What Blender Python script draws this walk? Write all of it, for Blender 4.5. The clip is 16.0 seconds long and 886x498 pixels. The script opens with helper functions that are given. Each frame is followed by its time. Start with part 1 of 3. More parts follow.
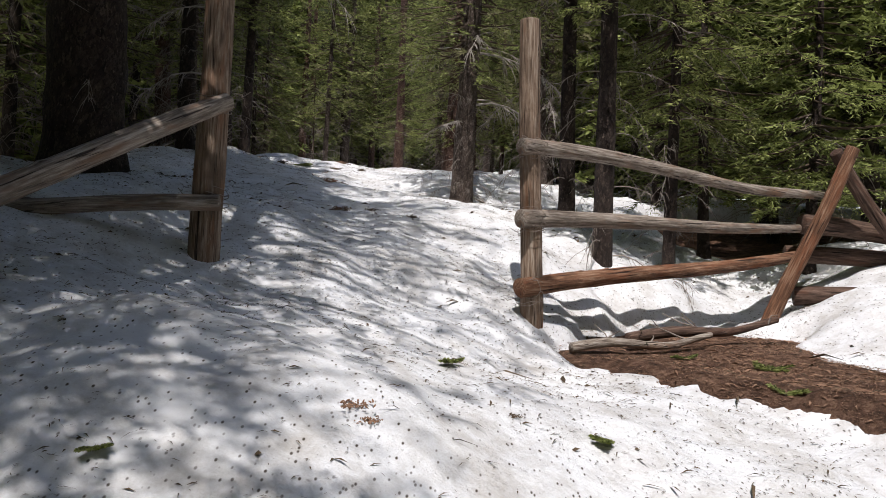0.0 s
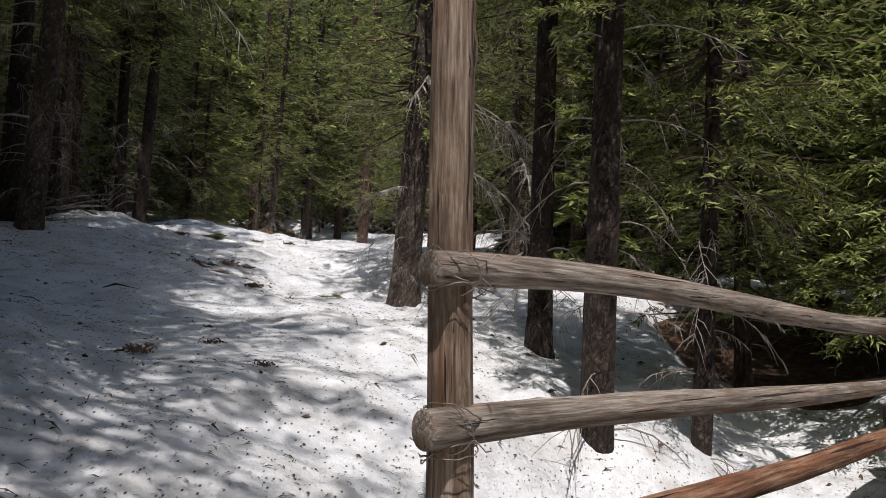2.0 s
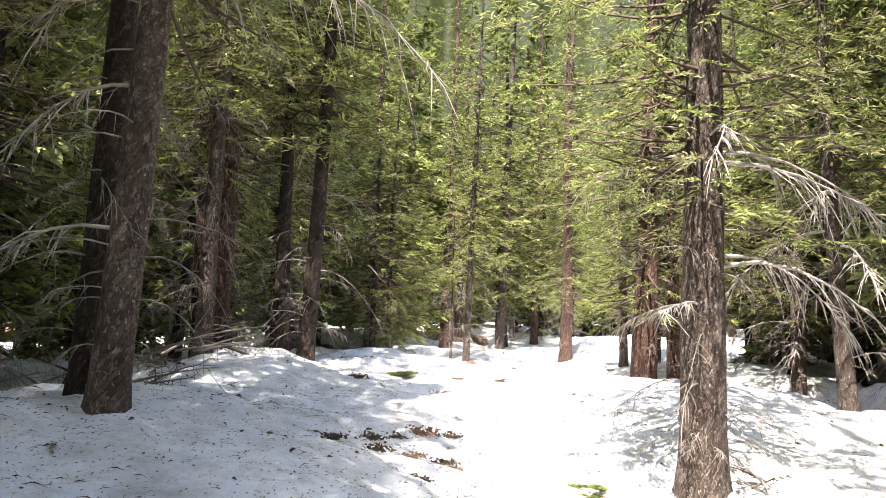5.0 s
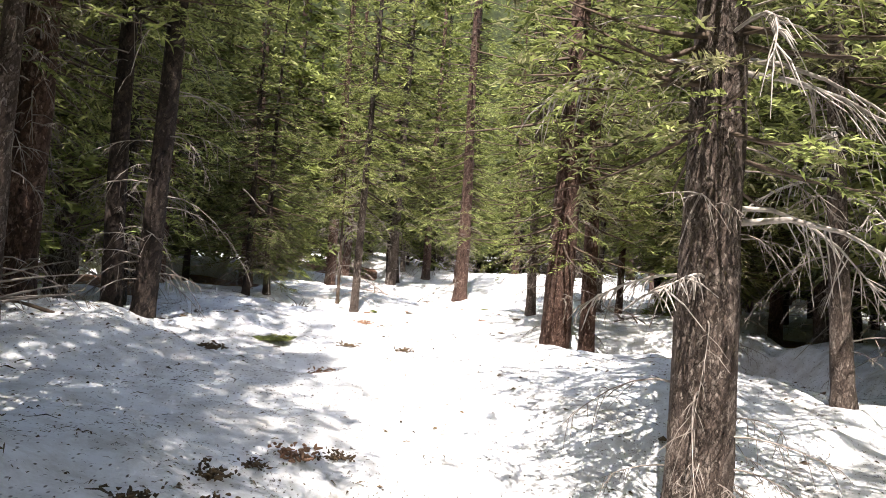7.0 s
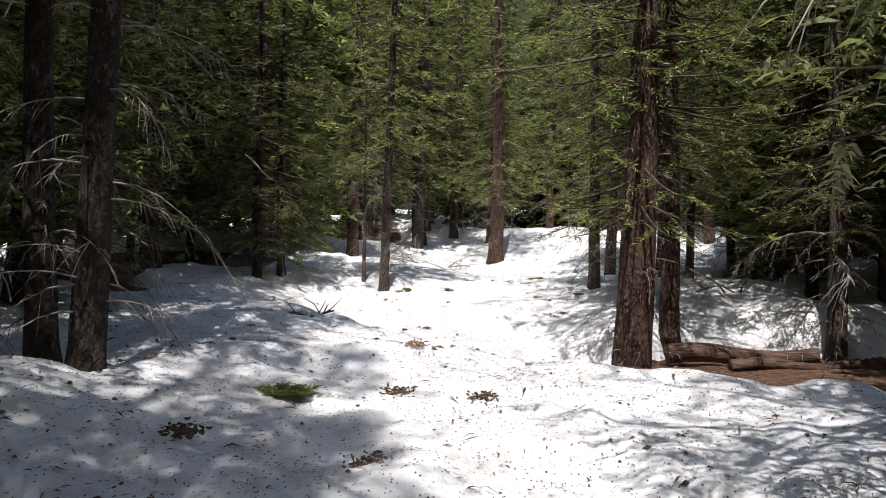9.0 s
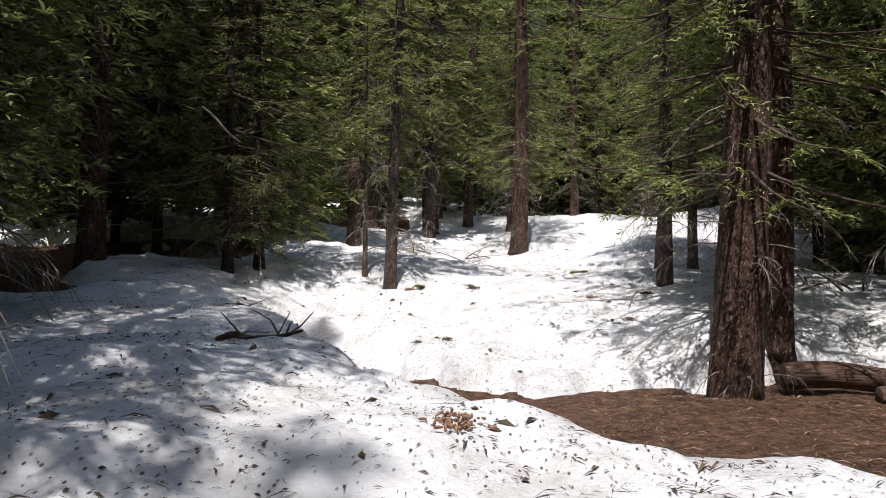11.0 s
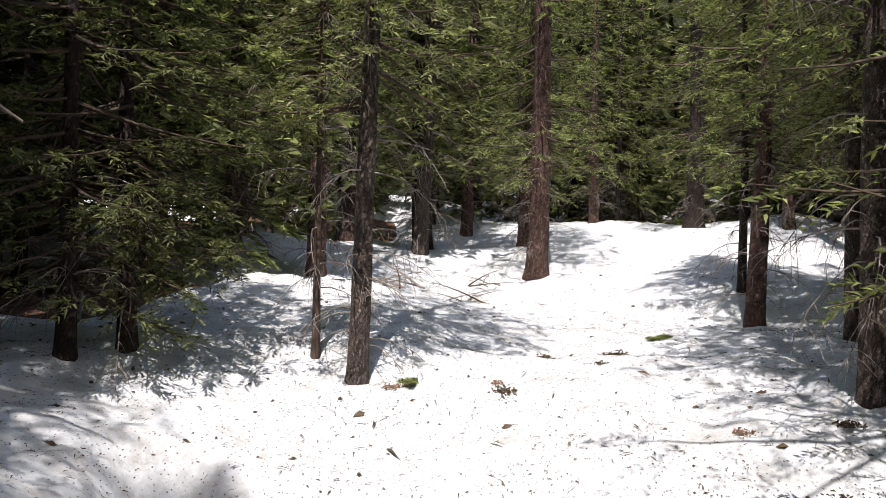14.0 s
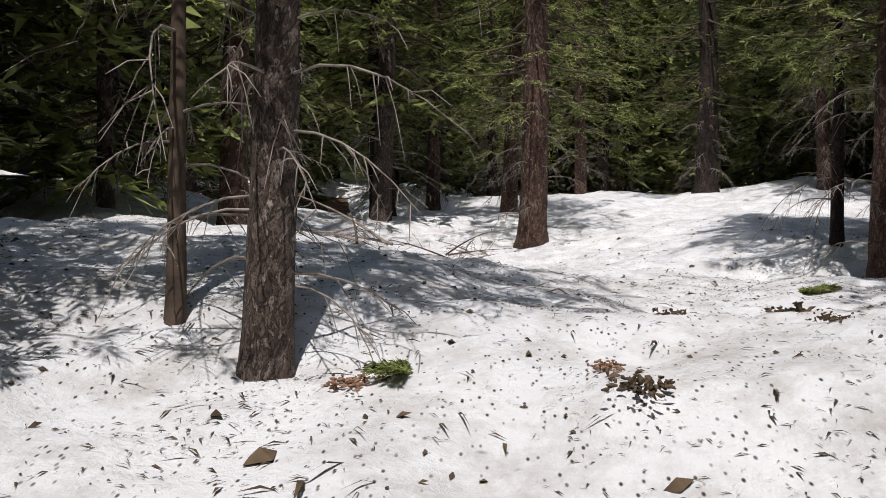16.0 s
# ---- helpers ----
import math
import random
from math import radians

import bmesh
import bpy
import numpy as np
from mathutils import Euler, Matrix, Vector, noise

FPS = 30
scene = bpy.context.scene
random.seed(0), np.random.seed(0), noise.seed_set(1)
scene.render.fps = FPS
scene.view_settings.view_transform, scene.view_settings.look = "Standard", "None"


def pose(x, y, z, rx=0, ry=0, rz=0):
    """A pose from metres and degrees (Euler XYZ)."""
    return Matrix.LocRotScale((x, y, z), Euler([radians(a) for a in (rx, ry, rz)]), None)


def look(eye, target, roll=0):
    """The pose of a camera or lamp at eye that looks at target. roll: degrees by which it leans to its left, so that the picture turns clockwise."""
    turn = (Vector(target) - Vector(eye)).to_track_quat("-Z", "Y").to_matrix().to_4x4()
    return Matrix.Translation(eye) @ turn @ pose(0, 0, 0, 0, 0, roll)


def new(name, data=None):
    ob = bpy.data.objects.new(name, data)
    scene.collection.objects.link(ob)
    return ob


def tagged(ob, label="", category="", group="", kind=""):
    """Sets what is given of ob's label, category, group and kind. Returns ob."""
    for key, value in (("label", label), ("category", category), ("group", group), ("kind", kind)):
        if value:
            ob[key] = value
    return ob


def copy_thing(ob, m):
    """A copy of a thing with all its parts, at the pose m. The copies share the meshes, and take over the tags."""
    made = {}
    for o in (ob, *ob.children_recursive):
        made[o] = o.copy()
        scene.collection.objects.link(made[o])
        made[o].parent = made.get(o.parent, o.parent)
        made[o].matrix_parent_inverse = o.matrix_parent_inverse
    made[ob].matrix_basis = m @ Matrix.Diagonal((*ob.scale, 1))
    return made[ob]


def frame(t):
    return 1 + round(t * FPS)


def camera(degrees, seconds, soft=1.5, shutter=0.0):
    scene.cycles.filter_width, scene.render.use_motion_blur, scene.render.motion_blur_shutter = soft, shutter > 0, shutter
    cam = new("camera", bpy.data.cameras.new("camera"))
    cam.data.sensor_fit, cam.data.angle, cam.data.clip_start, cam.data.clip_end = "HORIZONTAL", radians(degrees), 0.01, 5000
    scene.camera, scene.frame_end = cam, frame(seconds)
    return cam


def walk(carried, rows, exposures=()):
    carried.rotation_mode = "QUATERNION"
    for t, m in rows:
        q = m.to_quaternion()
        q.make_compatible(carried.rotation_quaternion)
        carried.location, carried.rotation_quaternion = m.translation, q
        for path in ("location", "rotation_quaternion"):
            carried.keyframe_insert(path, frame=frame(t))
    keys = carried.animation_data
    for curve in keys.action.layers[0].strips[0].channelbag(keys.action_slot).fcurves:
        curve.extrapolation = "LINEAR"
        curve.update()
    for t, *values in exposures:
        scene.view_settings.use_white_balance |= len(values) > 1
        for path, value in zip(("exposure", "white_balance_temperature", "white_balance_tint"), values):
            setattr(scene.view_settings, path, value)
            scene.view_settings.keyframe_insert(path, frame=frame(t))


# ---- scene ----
cam = camera(55.9, 16.0, soft=0.6)
PATH = [
    (0, (0.11, 0.089, 1.479), (0.075, 2.089, 1.497), 1.9),
    (0.5, (0.178, 1.063, 1.663), (0.225, 3.062, 1.707), 2.8),
    (1, (0.271, 2.02, 1.895), (0.455, 4.011, 1.872), 5.2),
    (1.5, (0.568, 2.899, 2.032), (0.695, 4.895, 2.074), 5.4),
    (2, (0.642, 3.723, 2.222), (0.641, 5.717, 2.374), 2.7),
    (2.5, (0.684, 4.335, 2.238), (0.539, 6.328, 2.325), 3.0),
    (3, (0.463, 5.152, 2.307), (0.032, 7.099, 2.46), 2.1),
    (3.5, (0.157, 5.749, 2.355), (-0.414, 7.658, 2.52), 4.5),
    (4, (-0.025, 6.435, 2.491), (-0.677, 8.308, 2.745), 4.3),
    (4.5, (-0.392, 7.197, 2.75), (-0.991, 9.07, 3.119), 2.8),
    (5, (-0.425, 7.592, 2.995), (-0.864, 9.51, 3.356), 1.7),
    (7.5, (-1.131, 10.601, 3.481), (-1.3, 12.585, 3.663), 3.2),
    (8, (-1.329, 11.269, 3.367), (-1.577, 13.247, 3.537), 0.9),
    (8.5, (-1.7, 12.125, 3.664), (-1.95, 14.108, 3.742), -0.7),
    (9, (-1.707, 12.633, 4.017), (-1.919, 14.62, 4.095), 0.6),
    (11.5, (-2.454, 16.992, 4.079), (-2.685, 18.978, 4.132), 0.4),
    (12, (-2.548, 17.863, 4.317), (-2.708, 19.857, 4.358), 1.6),
    (12.5, (-2.587, 18.653, 4.593), (-2.729, 20.648, 4.609), 2.0),
    (13, (-2.847, 19.455, 4.948), (-3.02, 21.447, 4.955), 1.4),
    (13.5, (-2.929, 20.323, 4.921), (-3.14, 22.312, 4.962), 1.0),
    (14, (-3.075, 21.284, 4.847), (-3.276, 23.274, 4.89), 0.9),
    (14.5, (-3.242, 22.095, 4.771), (-3.413, 24.088, 4.759), 1.8),
    (15, (-3.482, 23.088, 4.654), (-3.642, 25.081, 4.686), 2.3),
    (15.5, (-3.516, 24.056, 4.137), (-3.637, 26.052, 4.16), 1.4),
    (16, (-3.746, 25.404, 4.213), (-3.834, 27.401, 4.266), 0.1),
]
walk(cam, [(t, look(eye, target, roll)) for t, eye, target, roll in PATH],
     [(t, e, k, 15) for t, e, k in ((0.0, -0.05, 6300), (1.5, -0.2, 6300), (2.5, -0.05, 6300), (3.2, 0.1, 6300), (3.5, 0.4, 6300), (4.2, 1.45, 6400), (5.2, 2.2, 6700), (7.3, 1.35, 6600), (8.5, 0.75, 6400), (9.2, 0.2, 6300), (11.4, 0.15, 6300), (12.5, 0.3, 6300), (14.0, 0.35, 6300), (15.0, -0.02, 6300), (16.0, -0.25, 6300))])

# ---- light ----
SUN_TO = Vector((-0.02, -0.46, 0.88)).normalized()
world = bpy.data.worlds.new("world")
scene.world = world
world.use_nodes = True
wn = world.node_tree.nodes
sky = wn.new("ShaderNodeTexSky")
sky.sky_type, sky.sun_disc = "NISHITA", False
sky.sun_elevation = math.asin(SUN_TO.z)
sky.sun_rotation = math.atan2(SUN_TO.x, SUN_TO.y)
world.node_tree.links.new(sky.outputs[0], wn["Background"].inputs[0])
wn["Background"].inputs[1].default_value = 0.13
sun = new("sun", bpy.data.lights.new("sun", "SUN"))
sun.data.energy, sun.data.angle, sun.data.color = 5.0, radians(0.55), (1.0, 0.95, 0.87)
sun.matrix_world = look(SUN_TO * 60, (0, 0, 0))


# ---- materials ----
def material(name, rough=0.8):
    m = bpy.data.materials.new(name)
    m.use_nodes = True
    n, l = m.node_tree.nodes, m.node_tree.links
    b = n["Principled BSDF"]
    b.inputs["Roughness"].default_value = rough
    b.inputs["Specular IOR Level"].default_value = 0.3
    return m, n, l, b


def ramp(n, l, source, stops):
    r = n.new("ShaderNodeValToRGB")
    while len(r.color_ramp.elements) < len(stops):
        r.color_ramp.elements.new(0.5)
    for e, (p, c) in zip(r.color_ramp.elements, stops):
        e.position, e.color = p, (*c, 1) if len(c) == 3 else c
    l.new(source, r.inputs[0])
    return r.outputs[0]


def coords(n, l, scale=(1, 1, 1), space="Object"):
    c, m = n.new("ShaderNodeTexCoord"), n.new("ShaderNodeMapping")
    m.inputs["Scale"].default_value = scale
    l.new(c.outputs[space], m.inputs[0])
    return m.outputs[0]


def noise_tex(n, l, vec, scale, detail=4, rough=0.6):
    t = n.new("ShaderNodeTexNoise")
    t.inputs["Scale"].default_value, t.inputs["Detail"].default_value, t.inputs["Roughness"].default_value = scale, detail, rough
    l.new(vec, t.inputs["Vector"])
    return t.outputs[0]


def voronoi(n, l, vec, scale, feature="F1", out="Distance"):
    t = n.new("ShaderNodeTexVoronoi")
    t.feature = feature
    t.inputs["Scale"].default_value = scale
    l.new(vec, t.inputs["Vector"])
    return t.outputs[out]


def mix(n, l, fac, a, b, mode="MIX"):
    m = n.new("ShaderNodeMix")
    m.data_type, m.blend_type = "RGBA", mode
    for s, v in ((m.inputs[0], fac), (m.inputs[6], a), (m.inputs[7], b)):
        if isinstance(v, (int, float)):
            s.default_value = v
        elif isinstance(v, tuple):
            s.default_value = (*v, 1)
        else:
            l.new(v, s)
    return m.outputs[2]


def bump(n, l, b, height, strength, distance):
    k = n.new("ShaderNodeBump")
    k.inputs["Strength"].default_value, k.inputs["Distance"].default_value = strength, distance
    l.new(height, k.inputs["Height"])
    l.new(k.outputs[0], b.inputs["Normal"])


def snow_material():
    m, n, l, b = material("snow", 0.55)
    v = coords(n, l)
    clean = ramp(n, l, noise_tex(n, l, v, 0.9, 5), [(0.3, (0.74, 0.76, 0.79)), (0.65, (0.86, 0.87, 0.88))])
    grime = ramp(n, l, noise_tex(n, l, v, 2.6, 8, 0.75), [(0.44, (0, 0, 0)), (0.72, (0.85, 0.85, 0.85))])
    c = mix(n, l, grime, clean, (0.40, 0.37, 0.33))
    stretched = coords(n, l, (1.0, 0.45, 1.0))
    specks = ramp(n, l, voronoi(n, l, stretched, 30), [(0.10, (1, 1, 1)), (0.22, (0, 0, 0))])
    where = ramp(n, l, noise_tex(n, l, v, 2.2, 6, 0.7), [(0.30, (0.25, 0.25, 0.25)), (0.52, (1, 1, 1))])
    turned = coords(n, l, (0.42, 1.0, 1.0))
    larger = ramp(n, l, voronoi(n, l, turned, 13), [(0.06, (1, 1, 1)), (0.13, (0, 0, 0))])
    there = ramp(n, l, noise_tex(n, l, v, 1.3, 6, 0.7), [(0.52, (0, 0, 0)), (0.62, (1, 1, 1))])
    amount = mix(n, l, 1.0, mix(n, l, 1.0, specks, where, "MULTIPLY"), mix(n, l, 1.0, larger, there, "MULTIPLY"), "ADD")
    c = mix(n, l, amount, c, (0.06, 0.045, 0.03))
    l.new(c, b.inputs["Base Color"])
    bump(n, l, b, noise_tex(n, l, v, 17, 7, 0.72), 0.9, 0.03)
    return m


def soil_material():
    m, n, l, b = material("needle_litter_soil", 0.95)
    v = coords(n, l)
    c = ramp(n, l, noise_tex(n, l, v, 9, 9, 0.75), [(0.34, (0.035, 0.018, 0.011)), (0.5, (0.15, 0.08, 0.05)), (0.66, (0.32, 0.19, 0.125))])
    chips = ramp(n, l, voronoi(n, l, v, 60), [(0.1, (1, 1, 1)), (0.22, (0, 0, 0))])
    c = mix(n, l, chips, c, (0.24, 0.16, 0.10))
    l.new(c, b.inputs["Base Color"])
    bump(n, l, b, noise_tex(n, l, v, 34, 8, 0.8), 1.0, 0.07)
    return m


def bark_material(name, dark, mid, light, flake=1.0):
    m, n, l, b = material(name, 0.92)
    v = coords(n, l, (1, 1, 0.55))
    warped = mix(n, l, 0.25, v, noise_tex(n, l, v, 9, 6, 0.7))
    cell = voronoi(n, l, warped, 44 * flake, "DISTANCE_TO_EDGE")
    tone = noise_tex(n, l, v, 11, 8, 0.75)
    plate = noise_tex(n, l, voronoi(n, l, warped, 44 * flake, "F1", "Color"), 3.0, 0)
    c = ramp(n, l, mix(n, l, 0.5, tone, plate), [(0.30, dark), (0.48, mid), (0.66, light)])
    crack = ramp(n, l, cell, [(0.0, (0, 0, 0)), (0.12, (1, 1, 1))])
    c = mix(n, l, crack, tuple(0.75 * x + 0.25 * y for x, y in zip(dark, mid)), c)
    spots = ramp(n, l, noise_tex(n, l, v, 38, 3), [(0.62, (0, 0, 0)), (0.70, (1, 1, 1))])
    c = mix(n, l, spots, c, tuple(min(0.5, x * 1.5) for x in light))
    l.new(c, b.inputs["Base Color"])
    h = mix(n, l, 0.4, mix(n, l, 0.4, crack, plate), tone)
    bump(n, l, b, h, 1.0, 0.035)
    return m


def wood_material(name, dark, mid, light):
    m, n, l, b = material(name, 0.85)
    v = coords(n, l, (1, 1, 0.06))
    grain = noise_tex(n, l, v, 55, 7, 0.7)
    patch = noise_tex(n, l, coords(n, l, (1, 1, 0.35)), 5, 4)
    c = ramp(n, l, grain, [(0.34, dark), (0.5, mid), (0.66, light)])
    c = mix(n, l, ramp(n, l, patch, [(0.50, (0, 0, 0)), (0.62, (0.85, 0.85, 0.85))]), c, tuple(x * 0.45 for x in mid))
    warm = noise_tex(n, l, coords(n, l, (1, 1, 0.2)), 9, 3)
    c = mix(n, l, ramp(n, l, warm, [(0.52, (0, 0, 0)), (0.68, (0.6, 0.6, 0.6))]), c, (mid[0] * 1.1, mid[1] * 0.72, mid[2] * 0.5))
    cracks = ramp(n, l, noise_tex(n, l, coords(n, l, (1, 1, 0.03)), 42, 3), [(0.345, (1, 1, 1)), (0.385, (0, 0, 0))])
    c = mix(n, l, cracks, c, tuple(x * 0.45 for x in dark))
    l.new(c, b.inputs["Base Color"])
    bump(n, l, b, mix(n, l, 0.6, grain, cracks, "SUBTRACT"), 1.0, 0.012)
    return m


def needle_material(name, dark, mid, light):
    m, n, l, b = material(name, 0.6)
    v = coords(n, l, space="Object")
    info = n.new("ShaderNodeNewGeometry")
    # wide tone range: clumps painted like sunlit sprays and shaded insides
    tone = mix(n, l, 0.36, noise_tex(n, l, v, 2.1, 5, 0.7), info.outputs["Random Per Island"])
    c = ramp(n, l, tone, [(0.36, dark), (0.48, mid), (0.62, light)])
    l.new(c, b.inputs["Base Color"])
    t, s = n.new("ShaderNodeBsdfTranslucent"), n.new("ShaderNodeMixShader")
    l.new(mix(n, l, 0.5, c, (0.20, 0.24, 0.06)), t.inputs[0])
    s.inputs[0].default_value = 0.42
    l.new(b.outputs[0], s.inputs[1])
    l.new(t.outputs[0], s.inputs[2])
    l.new(s.outputs[0], n["Material Output"].inputs[0])
    return m


def plain_material(name, a, c2, scale, rough=0.8, metal=0.0):
    m, n, l, b = material(name, rough)
    b.inputs["Metallic"].default_value = metal
    l.new(ramp(n, l, noise_tex(n, l, coords(n, l), scale, 5), [(0.3, a), (0.7, c2)]), b.inputs["Base Color"])
    return m


SNOW, SOIL = snow_material(), soil_material()
BARK = bark_material("grey_brown_bark", (0.025, 0.018, 0.014), (0.11, 0.08, 0.065), (0.24, 0.20, 0.17))
RED_BARK = bark_material("reddish_flaky_bark", (0.026, 0.014, 0.010), (0.105, 0.058, 0.042), (0.22, 0.15, 0.12), 0.75)
# darker copy of the bark, also used to paint trunks in shade
DARK_BARK = bark_material("dark_bark", (0.012, 0.009, 0.008), (0.05, 0.035, 0.028), (0.10, 0.075, 0.06), 0.8)
GREY_WOOD = wood_material("weathered_grey_wood", (0.07, 0.052, 0.04), (0.225, 0.185, 0.15), (0.42, 0.38, 0.33))
TAN_WOOD = wood_material("weathered_tan_wood", (0.06, 0.038, 0.025), (0.215, 0.15, 0.105), (0.38, 0.315, 0.25))
RED_WOOD = wood_material("reddish_peeled_log", (0.045, 0.022, 0.014), (0.19, 0.092, 0.05), (0.33, 0.22, 0.15))
DARK_WOOD = wood_material("dark_wet_log", (0.03, 0.018, 0.012), (0.09, 0.055, 0.04), (0.18, 0.12, 0.09))
TWIG = plain_material("dead_twig", (0.14, 0.11, 0.09), (0.36, 0.32, 0.285), 12)
BLEACHED = plain_material("bleached_dead_limb", (0.22, 0.185, 0.16), (0.48, 0.44, 0.40), 9)
RUST_TWIG = plain_material("rusty_dead_twig", (0.16, 0.085, 0.05), (0.33, 0.20, 0.13), 10)
LIVE_TWIG = plain_material("branch_bark", (0.04, 0.028, 0.02), (0.12, 0.085, 0.06), 9)
NEEDLES = needle_material("spruce_needles", (0.038, 0.042, 0.018), (0.165, 0.182, 0.06), (0.35, 0.375, 0.135))
FRESH_NEEDLES = needle_material("fresh_fir_needles", (0.048, 0.056, 0.022), (0.195, 0.23, 0.07), (0.39, 0.435, 0.15))
# darker copy of the needles, also for the unlit big spruce
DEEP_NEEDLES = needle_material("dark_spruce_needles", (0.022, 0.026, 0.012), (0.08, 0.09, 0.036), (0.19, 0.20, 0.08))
LICHEN = needle_material("olive_lichen", (0.09, 0.085, 0.045), (0.22, 0.20, 0.11), (0.40, 0.37, 0.22))
LITTER = plain_material("fallen_needles", (0.03, 0.022, 0.014), (0.14, 0.095, 0.055), 7)
WIRE = plain_material("rusty_wire", (0.18, 0.13, 0.10), (0.36, 0.31, 0.27), 40, 0.5, 0.6)


# ---- helpers of the scene ----
def link_mesh(name, verts, faces, mats, parent=None, label="", smooth=True, pick=None):
    me = bpy.data.meshes.new(name)
    me.from_pydata([tuple(v) for v in np.asarray(verts).tolist()], [], faces if isinstance(faces, list) else faces.tolist())
    for m in mats if isinstance(mats, (list, tuple)) else [mats]:
        me.materials.append(m)
    if smooth:
        me.polygons.foreach_set("use_smooth", [True] * len(me.polygons))
    if pick is not None:
        me.polygons.foreach_set("material_index", pick)
    me.update()
    ob = new(name, me)
    ob.parent = parent
    if label:
        tagged(ob, label)
    return ob


def part(name, bm, mat, parent, label=""):
    me = bpy.data.meshes.new(name)
    bm.to_mesh(me)
    bm.free()
    me.materials.append(mat)
    me.polygons.foreach_set("use_smooth", [True] * len(me.polygons))
    ob = new(name, me)
    ob.parent = parent
    return tagged(ob, label)


def thing(name, label, category, group="", m=None):
    ob = new(name)
    ob.empty_display_size = 0.2
    if m is not None:
        ob.matrix_world = m
    return tagged(ob, label, category, group)


def lattice(ix, iy, seed):
    h = (ix * 374761393 + iy * 668265263 + seed * 974634541) & 0x7FFFFFFF
    h = ((h ^ (h >> 13)) * 1274126177) & 0x7FFFFFFF
    return ((h ^ (h >> 16)) & 0xFFFF) / 65535.0


def field(x, y, size, seed):
    """Smooth noise from -1 to 1 with features of that size in metres."""
    u, v = np.asarray(x) / size, np.asarray(y) / size
    iu, iv = np.floor(u).astype(np.int64), np.floor(v).astype(np.int64)
    fu, fv = u - iu, v - iv
    fu, fv = fu * fu * (3 - 2 * fu), fv * fv * (3 - 2 * fv)
    a, b = lattice(iu, iv, seed), lattice(iu + 1, iv, seed)
    c, d = lattice(iu, iv + 1, seed), lattice(iu + 1, iv + 1, seed)
    return 2 * ((a * (1 - fu) + b * fu) * (1 - fv) + (c * (1 - fu) + d * fu) * fv) - 1


# ---- the lie of the land ----
# snow mounds and hollows: x, y, radius, height
MOUNDS = [(-1.5, 5.5, 1.0, -0.24),
          (-4.0, 26.25, 2.0, -0.64),
          (-1.75, 19.5, 3.2, 0.26),
          (2.75, 7.5, 2.0, -0.63),
          (-4.0, 12.75, 2.0, 0.42),
          (-4.0, 6.0, 3.2, 0.69),
          (-1.75, 25.5, 1.3, -0.53),
          (-4.75, 16.5, 1.3, 0.52),
          (-4.0, 37.5, 3.2, -0.95),
          (-1.75, 33.0, 3.2, -0.39),
          (-0.25, 14.25, 2.0, -0.43),
          (3.5, 9.75, 1.3, -0.56),
          (0.5, 6.0, 1.3, -0.21),
          (0.5, 17.25, 1.3, 0.27),
          (-4.0, 19.5, 1.3, 0.33),
          (-1.0, 3.75, 1.3, 0.47),
          (-5.5, 27.75, 1.3, -0.16),
          (-2.5, 30.0, 1.3, -0.19),
          (1.25, 26.25, 1.3, -0.29),
          (-3.25, 3.0, 1.3, 0.32),
          (3.5, 12.0, 2.0, -0.41),
          (0.5, 33.75, 1.3, -0.31)]
HOLLOW_GATE = [(0.95, 6.75), (1.3, 6.3), (1.75, 5.75), (2.5, 5.05), (4.2, 4.2), (5.0, 5.2), (3.6, 6.2), (3.25, 7.4), (3.5, 8.4), (3.0, 9.0), (2.2, 8.6), (1.7, 8.3), (1.2, 7.6)]
HOLLOW_BANK = [(-5.35, 26.5), (-4.9, 25.6), (-4.3, 23.8), (-3.6, 22.0), (-3.0, 20.6), (-2.5, 19.95), (-1.8, 19.55), (0.0, 19.4), (3.3, 19.8), (4.0, 24.6), (3.2, 25.9), (0.8, 26.1), (0.2, 25.6), (-0.5, 25.2),
               (-1.2, 25.1), (-1.85, 25.2), (-2.3, 24.6), (-3.2, 24.8), (-3.65, 25.2), (-4.25, 25.8), (-4.7, 26.3)]


def inside(x, y, poly):
    """Distance to the edge of a polygon, positive outside."""
    d, wind = np.full(np.shape(x), 1e9), np.zeros(np.shape(x), bool)
    for (ax, ay), (bx, by) in zip(poly, poly[1:] + poly[:1]):
        ex, ey = bx - ax, by - ay
        s = np.clip(((x - ax) * ex + (y - ay) * ey) / (ex * ex + ey * ey), 0, 1)
        d = np.minimum(d, np.hypot(x - ax - s * ex, y - ay - s * ey))
        wind ^= ((ay > y) != (by > y)) & (x < (by - ay == 0) + (bx - ax) * (y - ay) / (by - ay + 1e-12) + ax)
    return np.where(wind, -d, d)


def lie(x, y):
    x, y = np.asarray(x, float), np.asarray(y, float)
    yy = np.clip(y, -30, 75)
    z = 1.106 - 0.029 * np.clip(x, -12, 10) + 0.104 * yy - 1.228 * np.exp(-((yy - 2) / 5) ** 2)
    for mx, my, r, h in MOUNDS:
        z = z + h * np.exp(-((x - mx) ** 2 + (y - my) ** 2) / r ** 2)
    far = np.clip((np.hypot(x + 2, y - 18) - 16) / 14, 0, 1)
    return z + far * 0.5 * field(x, y, 4.5, 3) + far * 0.8 * field(x, y, 9, 4)


